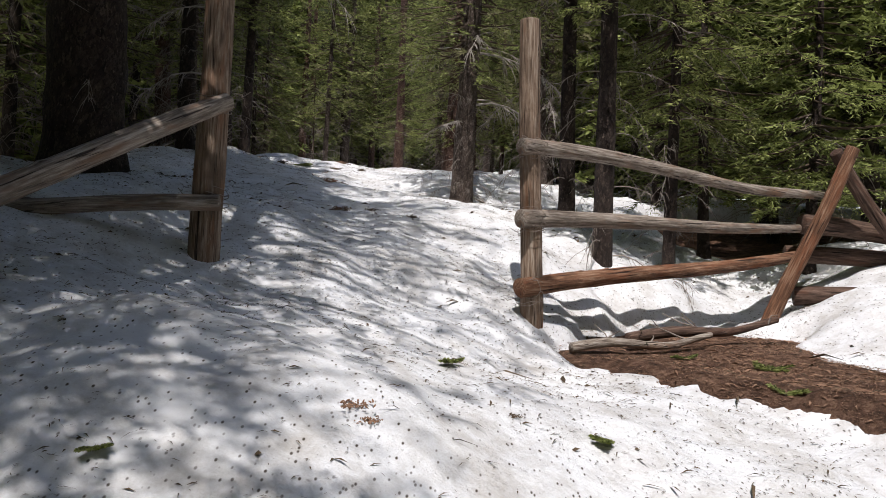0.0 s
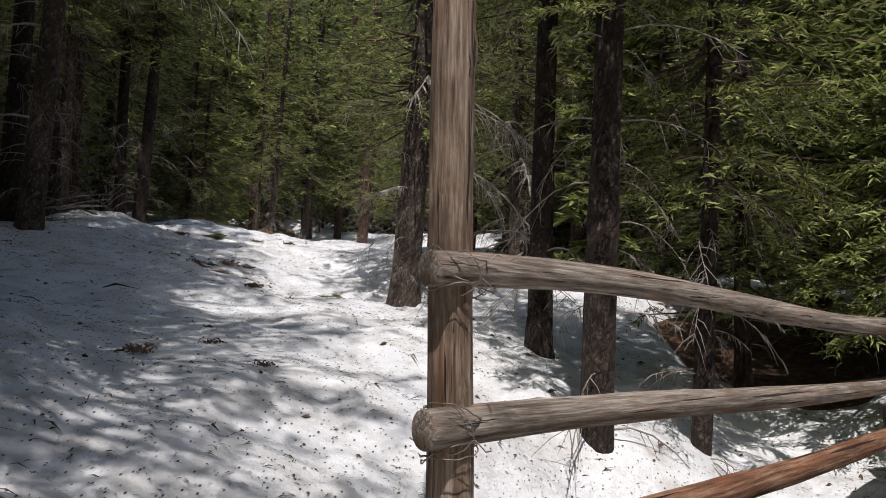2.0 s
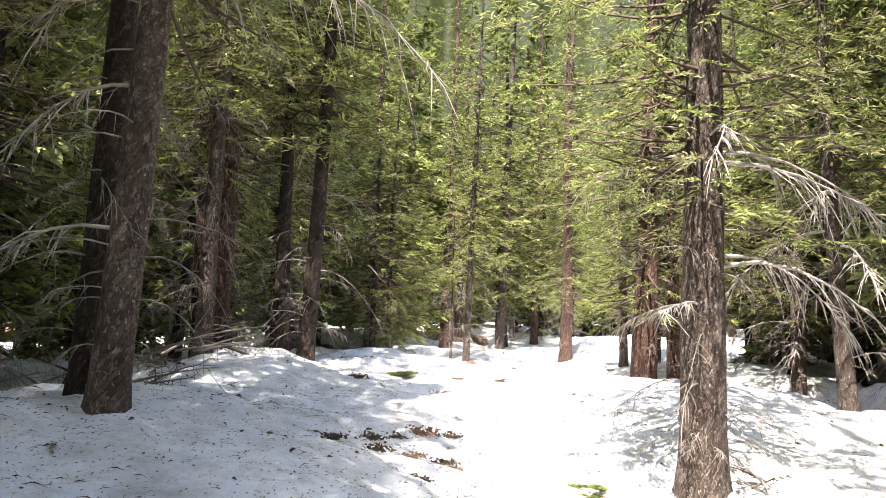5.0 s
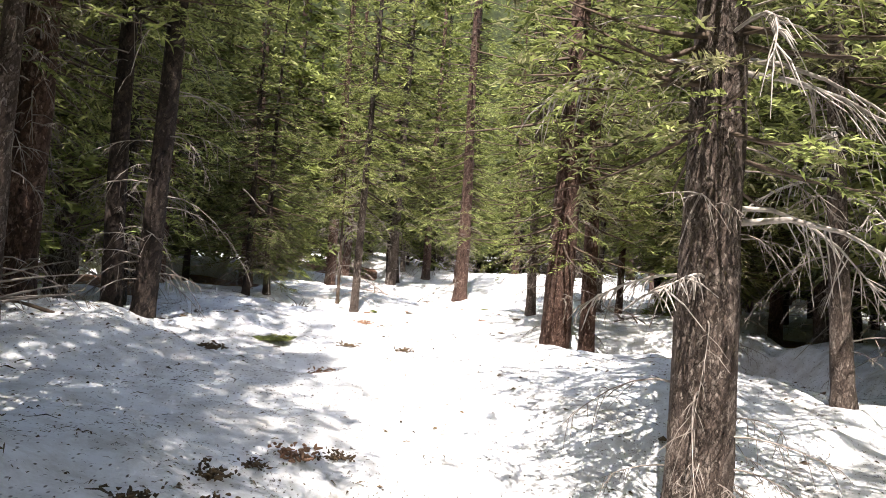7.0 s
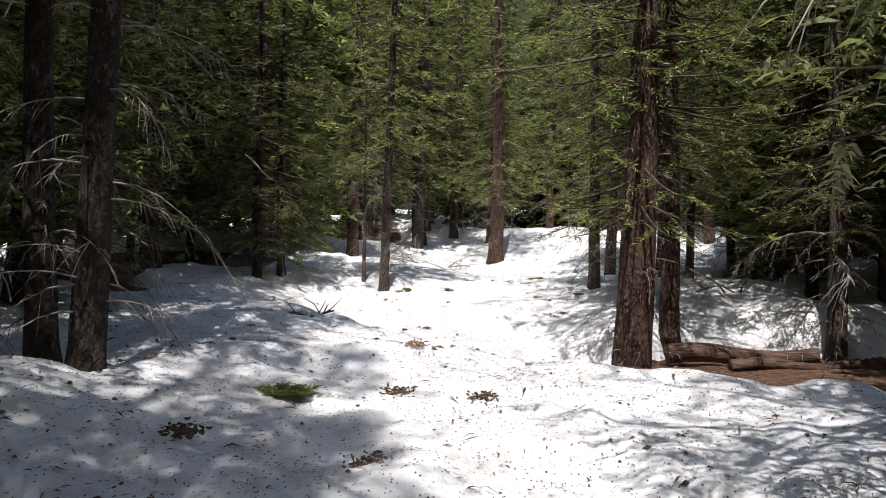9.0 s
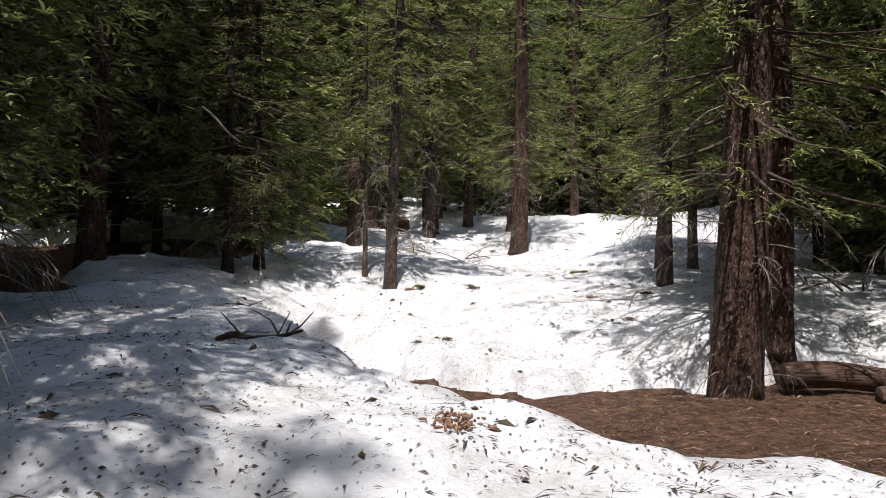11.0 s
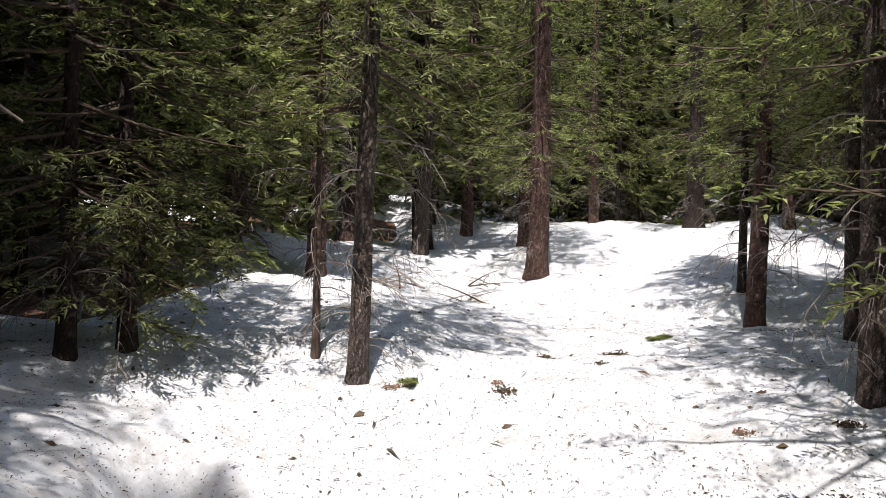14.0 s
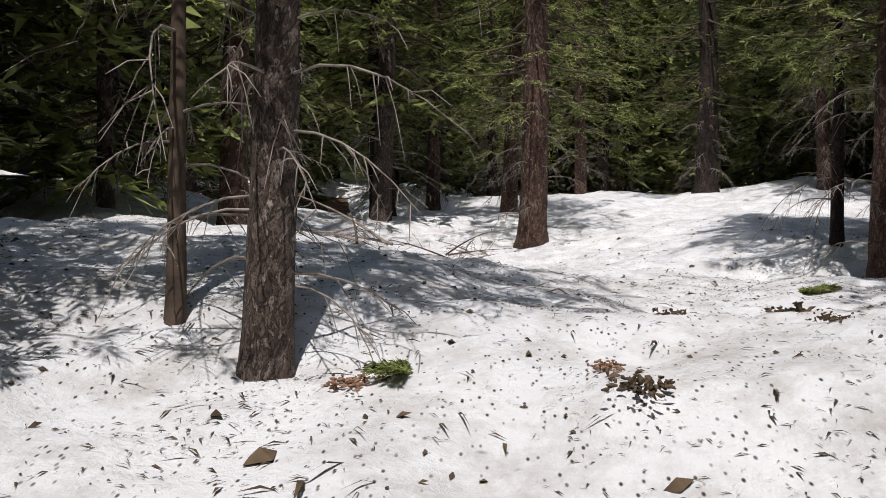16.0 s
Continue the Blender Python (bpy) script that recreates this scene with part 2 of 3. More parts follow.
def edge_distance(x, y):
    wobble = 0.16 * field(x, y, 0.5, 8) + 0.07 * field(x, y, 0.17, 9)
    d = np.minimum(inside(x, y, HOLLOW_GATE), inside(x, y, HOLLOW_BANK))
    thin = np.clip((np.abs(x + 2) - 4.6) / 2, 0, 1) * np.clip((y - 9) / 3, 0, 1)
    patchy = 1.2 - thin * 3.2 * np.clip(field(x, y, 4.5, 21) + 0.6 * field(x, y, 1.7, 22) + 0.15, 0, 1)
    return np.minimum(d + wobble, patchy)


def floor_level(x, y):
    """The bare ground."""
    z = lie(x, y) - 0.28
    for poly, level in ((HOLLOW_GATE, 0.74), (HOLLOW_BANK, 2.82)):
        s = np.clip((inside(x, y, poly) + 0.1) / 0.7, 0, 1)
        z = level * (1 - s) + z * s
    return z + 0.02 * field(x, y, 0.3, 12) + 0.04 * field(x, y, 1.1, 13)


def snow_level(x, y):
    e = edge_distance(x, y)
    d = np.clip(e, 0, 0.75) / 0.75
    full = lie(x, y) + 0.06 * field(x, y, 1.1, 5) + 0.055 * field(x, y, 0.46, 6) + 0.034 * np.abs(field(x, y, 0.27, 7)) + 0.016 * field(x, y, 0.15, 11)
    rim = np.clip(1 - (1 - d) ** 2, 0, 1) ** 0.75
    low = floor_level(x, y) - 0.01
    return low + (np.maximum(full, low + 0.03) - low) * rim + np.minimum(e, 0) * 0.6


def top(x, y):
    """What one would stand on."""
    x, y = np.array([x], float), np.array([y], float)
    return float(max(snow_level(x, y)[0], floor_level(x, y)[0]))


def axis(stops):
    """Grid lines: (from, to, step) runs joined."""
    return np.unique(np.concatenate([np.arange(a, b, s) for a, b, s in stops]).round(4))


def sheet(name, xs, ys, level, mat, keep=None):
    gx, gy = np.meshgrid(xs, ys)
    gz = level(gx, gy)
    nx = len(xs)
    idx = np.arange(nx * len(ys)).reshape(len(ys), nx)
    q = np.stack([idx[:-1, :-1], idx[:-1, 1:], idx[1:, 1:], idx[1:, :-1]], -1).reshape(-1, 4)
    v = np.stack([gx, gy, gz], -1).reshape(-1, 3)
    if keep is not None:
        k = keep(gx, gy).reshape(-1)
        q = q[k[q].any(1)]
        used = np.unique(q)
        remap = np.zeros(len(v), int)
        remap[used] = np.arange(len(used))
        v, q = v[used], remap[q]
    return link_mesh(name, v, q, mat)


ground = sheet("ground", axis([(-400, -30, 20), (-30, -9, 0.8), (-9, 6, 0.15), (6, 30, 0.8), (30, 401, 20)]),
               axis([(-400, -10, 20), (-10, 3, 0.8), (3, 27, 0.12), (27, 80, 0.6), (80, 401, 20)]), floor_level, SOIL)
tagged(ground, "brown forest soil covered with needle litter", "ground", kind="structure")
snow = sheet("snow", axis([(-26, -7.5, 0.3), (-7.5, 4.6, 0.07), (4.6, 24, 0.3)]),
             axis([(-8, 1.5, 0.3), (1.5, 32, 0.07), (32, 46, 0.15), (46, 70, 0.4)]), snow_level, SNOW, lambda x, y: edge_distance(x, y) > -0.1)
tagged(snow, "old granular spring snow strewn with needles and bark", "snow", kind="structure")


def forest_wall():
    """A backdrop wall for the distant forest, its shade painted dark, with spruce tips along its upper edge."""
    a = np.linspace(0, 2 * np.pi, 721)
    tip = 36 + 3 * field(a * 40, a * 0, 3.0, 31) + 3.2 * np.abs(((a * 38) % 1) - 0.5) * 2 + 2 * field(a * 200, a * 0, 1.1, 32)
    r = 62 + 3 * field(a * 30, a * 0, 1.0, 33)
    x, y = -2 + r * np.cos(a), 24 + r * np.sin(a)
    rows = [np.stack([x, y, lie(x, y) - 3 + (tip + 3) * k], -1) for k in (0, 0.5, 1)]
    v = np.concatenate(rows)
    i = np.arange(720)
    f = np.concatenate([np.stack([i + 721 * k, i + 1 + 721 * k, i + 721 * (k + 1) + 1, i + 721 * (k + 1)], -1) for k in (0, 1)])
    return tagged(link_mesh("backdrop", v, f, FOREST), "backdrop wall of distant spruce forest with its shade painted dark", "forest", kind="structure")


# near-black greens paint the deep shade in the gaps between far trees
FOREST = needle_material("far_forest_painted_shade", (0.006, 0.009, 0.004), (0.02, 0.028, 0.010), (0.09, 0.11, 0.04))
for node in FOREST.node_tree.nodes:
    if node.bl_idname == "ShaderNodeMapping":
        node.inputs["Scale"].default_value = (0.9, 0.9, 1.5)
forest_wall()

# ---- trees ----
def tube(points, radii, sides=4):
    """Vertices and faces of a tapered tube along points."""
    p, r = np.asarray(points, float), np.asarray(radii, float)
    t = np.gradient(p, axis=0)
    t /= np.linalg.norm(t, axis=1, keepdims=True) + 1e-9
    ref = np.array([0, 0, 1.0]) if abs(t[0][2]) < 0.8 else np.array([1.0, 0, 0])
    u = np.cross(t, ref)
    u /= np.linalg.norm(u, axis=1, keepdims=True) + 1e-9
    w = np.cross(t, u)
    a = np.linspace(0, 2 * np.pi, sides, endpoint=False)
    ring = u[:, None] * np.cos(a)[None, :, None] + w[:, None] * np.sin(a)[None, :, None]
    v = (p[:, None] + ring * r[:, None, None]).reshape(-1, 3)
    n = len(p)
    i = np.arange((n - 1) * sides).reshape(n - 1, sides)
    f = np.stack([i, np.roll(i, -1, 1), np.roll(i, -1, 1) + sides, i + sides], -1).reshape(-1, 4)
    return v, f


class Soup:
    """Gathers vertices and faces of many small pieces."""

    def __init__(self):
        self.v, self.f, self.n = [], [], 0

    def add(self, v, f):
        self.v.append(v)
        self.f.extend((np.asarray(f) + self.n).tolist())
        self.n += len(v)

    def done(self, name, mat, parent, label="", smooth=True):
        return link_mesh(name, np.concatenate(self.v), self.f, mat, parent, label, smooth)


def trunk_mesh(rng, height, dia, mat, parent, label="", lite=False):
    zs = np.concatenate([np.arange(-0.5, 3.6, 0.4 if lite else 0.12), np.linspace(3.7, height, 8 if lite else 14)])
    sides = 9 if lite else 18
    a = np.linspace(0, 2 * np.pi, sides, endpoint=False)
    zz, aa = np.meshgrid(zs, a, indexing="ij")
    r = dia / 2 * np.clip(1.04 - zz / height * 0.95, 0.04, 2) * (1 + 0.24 * np.exp(-np.clip(zz, 0, 9) / 0.16) * (1 + 0.4 * np.sin(aa * 5 + rng.random() * 6)))
    s = int(rng.integers(1000))
    r = r * (1 + 0.05 * field(aa * 1.6 + s, zz, 0.5, s) + 0.045 * field(np.cos(aa) * 2 + s, zz * 3 + np.sin(aa) * 2, 0.33, s + 1))
    bx, by = rng.normal(0, 0.05, 2)
    ox, oy = bx * np.sin(zz * 0.5), by * np.sin(zz * 0.42 + 1) - by * math.sin(1)
    v = np.stack([r * np.cos(aa) + ox, r * np.sin(aa) + oy, zz], -1).reshape(-1, 3)
    i = np.arange((len(zs) - 1) * sides).reshape(-1, sides)
    f = np.stack([i, np.roll(i, -1, 1), np.roll(i, -1, 1) + sides, i + sides], -1).reshape(-1, 4)
    return link_mesh("trunk", v, f, mat, parent, label)


def blades(base, along, side, up, length, width):
    """Needle sprays: one narrow leaf-shaped triangle pair for each base point."""
    tip = base + along * length[:, None]
    mid = base + along * (length * 0.45)[:, None] + up * (length * 0.12)[:, None]
    v = np.stack([base, mid + side * width[:, None], tip, mid - side * width[:, None]], 1)
    return v.reshape(-1, 3), np.arange(len(base) * 4).reshape(-1, 4)


def simple_blades(base, along, side, length, width):
    """The same as single triangles, for boughs far from the way."""
    v = np.stack([base + side * width[:, None], base + along * length[:, None], base - side * width[:, None]], 1)
    return v.reshape(-1, 3), np.arange(len(base) * 3).reshape(-1, 3)


def unit(v):
    return v / (np.linalg.norm(v, axis=-1, keepdims=True) + 1e-9)


def conifer(name, label, seed, height, dia, low, radius, whorls, arms, twigs, pairs, leaf, bark, needles, dead=24, lichen=0, dead_mat=None, lite=False):
    """A spruce with its trunk at the origin. low: where green boughs begin."""
    rng = np.random.default_rng(seed)
    tree = thing(name, label, "tree")
    trunk_mesh(rng, height, dia, bark, tree, "", lite)
    wood, green, moss = Soup(), Soup(), Soup()
    zs = low + (height - low) * (np.linspace(0, 1, whorls) ** 1.15)
    for z in zs:
        k = (z - low) / (height - low)
        reach = radius * (0.55 + 0.45 * min(1, k * 6)) * (1 - k) ** 0.8 + 0.12
        for _ in range(arms if k < 0.6 else max(3, arms - 2)):
            az = rng.random() * 6.283
            L = reach * rng.uniform(0.55, 1.15)
            z0 = z + rng.uniform(-0.18, 0.18)
            out = np.array([math.cos(az), math.sin(az), 0])
            sag, lift = rng.uniform(0.25, 0.6) * (1 - 0.6 * k), rng.uniform(0.1, 0.35)
            s = np.linspace(0, 1, 6)
            bend = rng.normal(0, 0.12)
            across = np.array([-out[1], out[0], 0])
            pts = out * (s * L)[:, None] + across * (bend * s * s * L)[:, None]
            pts[:, 2] += z0 - sag * s * L + lift * s * s * L
            high = lite or k > 0.38
            pick = [0, 3, 5] if high else [0, 1, 2, 3, 4, 5]
            wood.add(*tube(pts[pick], np.linspace(0.006 + 0.012 * L, 0.003, 6)[pick], 3))
            nt = max(3, int((twigs if lite or not high else twigs * 0.7) * (0.4 + 0.6 * L / radius)))
            ts = rng.uniform(0.22, 1.0, nt)
            root = np.stack([np.interp(ts, s, pts[:, c]) for c in range(3)], -1)
            sgn = np.where(rng.random(nt) < 0.5, 1.0, -1.0)
            tw = unit(out * rng.uniform(0.4, 1.0, nt)[:, None] + across * (sgn * rng.uniform(0.5, 1.1, nt))[:, None] + np.array([0, 0, 1.0]) * rng.normal(-0.22, 0.2, nt)[:, None])
            tl = (0.16 + 0.42 * L * (1.05 - ts)) * rng.uniform(0.6, 1.2, nt)
            tl = np.clip(tl, 0.12, 0.65)
            # sprays set left and right along each twig
            count = pairs if lite or not high else 3
            q = np.linspace(0.12, 1.0, count)
            base = (root[:, None] + tw[:, None] * (tl[:, None] * q[None])[..., None])
            base[..., 2] -= 0.25 * tl[:, None] * q[None] ** 2
            twf = np.repeat(tw[:, None], count, 1)
            sd = unit(np.cross(twf, np.array([0, 0, 1.0])))
            nrm = np.cross(sd, twf)
            for g in (1, -1):
                n_ = base.reshape(-1, 3).shape[0]
                d = unit(twf.reshape(-1, 3) * rng.uniform(0.5, 1.1, n_)[:, None] + g * sd.reshape(-1, 3) * rng.uniform(0.25, 0.9, n_)[:, None] + nrm.reshape(-1, 3) * rng.normal(0, 0.28, n_)[:, None])
                sv = unit(np.cross(d, nrm.reshape(-1, 3) + rng.normal(0, 0.45, (n_, 3))))
                size = leaf * (1.4 if high and not lite else 1.0)
                if high:
                    v, f = simple_blades(base.reshape(-1, 3), d, sv, size * rng.uniform(0.55, 1.25, n_), size * (rng.uniform(0.15, 0.27, n_) if lite else rng.uniform(0.10, 0.17, n_)))
                else:
                    v, f = blades(base.reshape(-1, 3), d, sv, nrm.reshape(-1, 3), size * rng.uniform(0.6, 1.25, n_), size * rng.uniform(0.07, 0.12, n_))
                (moss if lichen and k < 0.22 and rng.random() < lichen else green).add(v, f)
    tagged(wood.done("bough_wood", LIVE_TWIG, tree, "brown needle-bearing boughs"), kind="stuff")
    green.done("crown", needles, tree, "green needle sprays", False)
    if moss.n:
        moss.done("lichen", LICHEN, tree, "olive hanging lichen on the lower boughs", False)
    if dead:
        dry = Soup()
        for _ in range(dead):
            dead_branch(dry, rng, rng.uniform(0.35, low + 0.9), rng.random() * 6.283, rng.uniform(0.2, 0.9) * (1.4 if lite else 1.0), dia, 5 if lite else 9, lite)
        tagged(dry.done("brushwood", dead_mat or TWIG, tree, "bare grey drooping dead twigs"), kind="stuff")
    return tree


def dead_branch(soup, rng, z, az, L, dia, shoots=7, lite=False, thick=1.0):
    out = np.array([math.cos(az), math.sin(az), 0])
    across = np.array([-out[1], out[0], 0])
    s = np.linspace(0, 1, 6)
    up, sag, bend = rng.uniform(-0.05, 0.3), rng.uniform(0.3, 0.95), rng.normal(0, 0.2)
    p = out * (dia * 0.4 + s * L)[:, None] + across * (bend * s * s * L)[:, None]
    p[:, 2] += z + (up * s - sag * s ** 2) * L
    step = 2 if lite else 1
    soup.add(*tube(p[::step], np.linspace(0.003 + 0.006 * L, 0.0015, 6)[::step] * thick, 3 if lite else 4))
    for _ in range(shoots):
        t = rng.uniform(0.25, 1)
        b = np.array([np.interp(t, s, p[:, c]) for c in range(3)])
        d = out * rng.uniform(0.1, 0.7) + across * rng.normal(0, 0.5) + np.array([0, 0, rng.normal(-0.65, 0.3)])
        l = L * rng.uniform(0.12, 0.4)
        e = b + d * l
        if lite:
            wide = across * 0.006
            soup.add(np.array([b + wide, e, b - wide]), [[0, 1, 2]])
        else:
            soup.add(*tube([b, (b + e) / 2 + np.array([0, 0, 0.04 * l]), e + np.array([0, 0, -0.15 * l])], np.array([0.0035, 0.0028, 0.0012]) * thick, 3))


def plant(x, y, lean=(0, 0), turn=0.0, size=1.0, sink=0.0):
    return Matrix.Translation((x, y, top(x, y) - sink)) @ pose(0, 0, 0, lean[0], lean[1], turn) @ Matrix.Scale(size, 4)


N = "tall spruce with grey-brown bark standing in the snow"
# the trees beside the way: x, y, trunk's width, bark, needles, height, where boughs begin, reach, lean
BY_THE_GATE = [
    # unlit tree: its shade is put into dark bark and needles
    ("spruce_tree", "big spruce behind the pole fence, painted dark for its shade", -3.25, 7.5, 0.66, DARK_BARK, DEEP_NEEDLES, 20, 2.6, 3.6, (0, 0), 0),
    ("spruce_tree", "dark-barked spruce rising behind the gate rails", 1.64, 8.95, 0.22, DARK_BARK, NEEDLES, 13, 3.6, 1.5, (0, 0), 0),
    ("spruce_tree", "thin dark spruce behind the gate rails", 2.50, 9.65, 0.15, DARK_BARK, NEEDLES, 10, 2.6, 1.3, (0, 0), 0),
    ("spruce_tree", "slim dark spruce in the snow beyond the fence", 1.46, 10.6, 0.20, DARK_BARK, NEEDLES, 12, 3.2, 1.5, (0, 0), 0),
    ("spruce_tree", "stout spruce with flaky grey bark and lichen-hung dead boughs", 0.13, 15.1, 0.39, BARK, FRESH_NEEDLES, 14, 2.5, 2.2, (0, 1.5), 0.45),
    ("spruce_tree", "leaning grey spruce with dead arching boughs on the mound", -3.66, 12.35, 0.25, BARK, NEEDLES, 13, 3.0, 2.0, (0, 1.5), 0.5),
    ("spruce_tree", "dark spruce beside a grey one on the mound", -4.1, 12.75, 0.24, DARK_BARK, FRESH_NEEDLES, 13, 3.2, 1.9, (0, 0), 0.5),
    # a pair in the shade of the stand, painted with dark bark
    ("spruce_tree", "one of a close pair of slim dark spruces", -4.84, 17.74, 0.20, DARK_BARK, NEEDLES, 13, 3.2, 1.6, (0, 0), 0),
    ("spruce_tree", "one of a close pair of slim dark spruces", -4.45, 17.56, 0.21, DARK_BARK, NEEDLES, 13, 3.4, 1.6, (0, 1.5), 0),
]
BY_THE_HOLLOW = [
    ("spruce_tree", "thick reddish-barked spruce at the edge of the hollow", -0.28, 25.1, 0.56, RED_BARK, FRESH_NEEDLES, 17, 3.0, 3.1, (0, 2.5), 0),
    ("spruce_tree", "brown spruce close behind a thicker one", 0.41, 25.9, 0.30, RED_BARK, NEEDLES, 13, 2.8, 1.8, (0, 0), 0),
    ("spruce_tree", "slender grey spruce on the snow bank", -0.62, 27.5, 0.20, BARK, FRESH_NEEDLES, 11, 2.6, 1.6, (0, 0), 0),
    ("spruce_tree", "grey speckled spruce beside the trodden snow", -4.54, 28.5, 0.18, BARK, NEEDLES, 13, 2.5, 1.7, (0, 1.5), 0.2),
    ("spruce_tree", "thick grey-brown spruce at the bend of the trail", -2.87, 39.4, 0.47, RED_BARK, FRESH_NEEDLES, 16, 2.2, 2.4, (0, 0.5), 0),
    ("spruce_tree", "straight grey spruce on the snow slope", 0.21, 33.8, 0.27, RED_BARK, FRESH_NEEDLES, 13, 2.4, 1.9, (0, 1.2), 0),
    ("spruce_tree", "slim pale spruce among others", 0.21, 30.1, 0.16, BARK, NEEDLES, 10, 2.4, 1.3, (0, 0), 0),
    ("spruce_tree", "slim pale spruce among others", 1.3, 33.0, 0.16, BARK, NEEDLES, 10, 2.2, 1.3, (0, 0), 0.6),
    ("spruce_tree", "slim pale spruce among others", 1.57, 30.6, 0.17, RED_BARK, NEEDLES, 10, 2.0, 1.3, (0, 0), 0.6),
]
UP_THE_TRAIL = [
    ("spruce_tree", "dark spruce in the shade beside the trail", -5.66, 41.9, 0.50, DARK_BARK, NEEDLES, 15, 2.4, 2.2, (0, 0), 0),
    ("spruce_tree", "dark spruce at the head of the trail", 1.54, 45.2, 0.50, DARK_BARK, DEEP_NEEDLES, 15, 2.2, 2.4, (0, 0), 0),
    ("spruce_tree", "slim dark spruce on the snow slope", 0.4, 35.3, 0.14, DARK_BARK, NEEDLES, 9, 2.2, 1.2, (0, 0), 0),
    ("spruce_tree", "reddish slim spruce lit by the sun", -0.94, 48.7, 0.32, RED_BARK, FRESH_NEEDLES, 14, 2.0, 2.0, (0, 0), 0),
    ("spruce_tree", "slim spruce with bare lower trunk", -5.18, 16.3, 0.2, BARK, FRESH_NEEDLES, 12, 2.8, 1.5, (0, 0), 0.4),
    ("spruce_tree", "slim spruce with bare lower trunk", 1.81, 17.3, 0.18, BARK, NEEDLES, 11, 2.4, 1.4, (0, 0), 0.5),
    ("spruce_tree", "dark spruce in the stand beside the mound", -5.33, 11.7, 0.19, DARK_BARK, NEEDLES, 12, 2.6, 1.5, (0, 0), 0.4),
    ("spruce_tree", "stout brown spruce with grey dead twigs", 2.81, 25.7, 0.3, BARK, NEEDLES, 12, 2.2, 1.7, (0, 0), 0.4),
]
ALONG = BY_THE_GATE + BY_THE_HOLLOW + UP_THE_TRAIL
# bleached limbs: height, bearing, length
DEAD_LIMBS = {4: [(1.95, -0.2, 1.5), (2.05, 0.2, 1.2), (1.62, 2.9, 0.6), (1.6, -1.9, 0.5), (2.9, 0.1, 1.7), (3.0, 0.4, 1.5), (2.95, 2.9, 1.0), (3.1, -1.2, 1.0)],
         5: [(3.3, 0.0, 1.9), (3.2, -0.4, 1.1), (3.25, -1.6, 1.2), (2.2, 3.0, 1.0), (3.3, 3.1, 0.9), (1.2, -2.6, 0.9)],
         23: [(2.0, 3.0, 1.2), (1.8, -1.5, 1.0), (2.4, -2.2, 1.0)], 25: [(2.0, 3.0, 1.3), (1.6, -1.7, 1.1)]}
for i, (name, label, x, y, dia, bark, needles, tall, low, reach, lean, moss) in enumerate(ALONG):
    tree = conifer(name, label, 40 + i, tall, dia, low, reach, 32, 12 if i == 0 else (6 if i in (4, 9, 10) else 5), 10, 9, 0.10, bark, needles, 32, moss)
    for z, az, L in DEAD_LIMBS.get(i, ()):
        limb = Soup()
        dead_branch(limb, np.random.default_rng(int(z * 100 + az * 10 + i)), z, az, L, dia, 30, False, 1.8)
        limb.done("dead_limb", BLEACHED, tree, "bleached arching dead limb with hanging twigs")
    tree.matrix_world = plant(x, y, lean, sink=0.65 if i in (1, 2, 9) else 0.05)

# unseen tall spruces added close beside the gate, so that their crowns shade the mound
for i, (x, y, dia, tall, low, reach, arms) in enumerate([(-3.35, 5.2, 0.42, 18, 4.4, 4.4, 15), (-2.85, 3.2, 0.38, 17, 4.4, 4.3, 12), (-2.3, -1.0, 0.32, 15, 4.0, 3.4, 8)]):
    tree = conifer("spruce_tree", "tall dark spruce added out of view to shade the mound", 150 + i, tall, dia, low, reach, 34, arms, 10, 7, 0.125, DARK_BARK, DEEP_NEEDLES, 20)
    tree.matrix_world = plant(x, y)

# young spruces with green boughs near the ground
YOUNG = [(-6.80, 27.75, 8.5, 1.7), (-6.45, 28.1, 7.5, 1.5), (3.36, 11.2, 6.5, 1.6), (4.37, 10.3, 5.5, 1.4)]
for i, (x, y, tall, reach) in enumerate(YOUNG):
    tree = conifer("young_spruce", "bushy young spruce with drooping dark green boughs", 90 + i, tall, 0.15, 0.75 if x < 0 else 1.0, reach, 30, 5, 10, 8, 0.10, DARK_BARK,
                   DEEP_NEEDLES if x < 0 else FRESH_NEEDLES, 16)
    tree.matrix_world = plant(x, y)
sapling = conifer("spruce_sapling", "thin wispy spruce sapling with bare hanging twigs", 120, 4.5, 0.075, 2.3, 0.5, 12, 4, 6, 5, 0.08, LIVE_TWIG, NEEDLES, 34)
sapling.matrix_world = plant(-4.98, 28.75)

# the stand around: a few kinds, repeated
KINDS = []
for i, (tall, dia, low, reach, needles, bark) in enumerate([(15, 0.30, 1.9, 2.1, NEEDLES, BARK), (13, 0.22, 1.4, 1.8, FRESH_NEEDLES, DARK_BARK), (17, 0.38, 2.4, 2.5, NEEDLES, RED_BARK),
                                                            (11, 0.17, 1.0, 1.7, DEEP_NEEDLES, DARK_BARK), (9, 0.14, 0.6, 1.7, FRESH_NEEDLES, BARK)]):
    KINDS.append(conifer("spruce_tree", ("tall spruce of the surrounding stand", "slim spruce of the surrounding stand", "old spruce of the surrounding stand", "dark spruce of the surrounding stand",
                                         "bushy green spruce of the surrounding stand")[i], 200 + i, tall, dia, low, reach, 30, 5, 8, 4, 0.23, bark, needles, 36, lite=True))
    KINDS[-1]["group"] = "spruces of the stand"
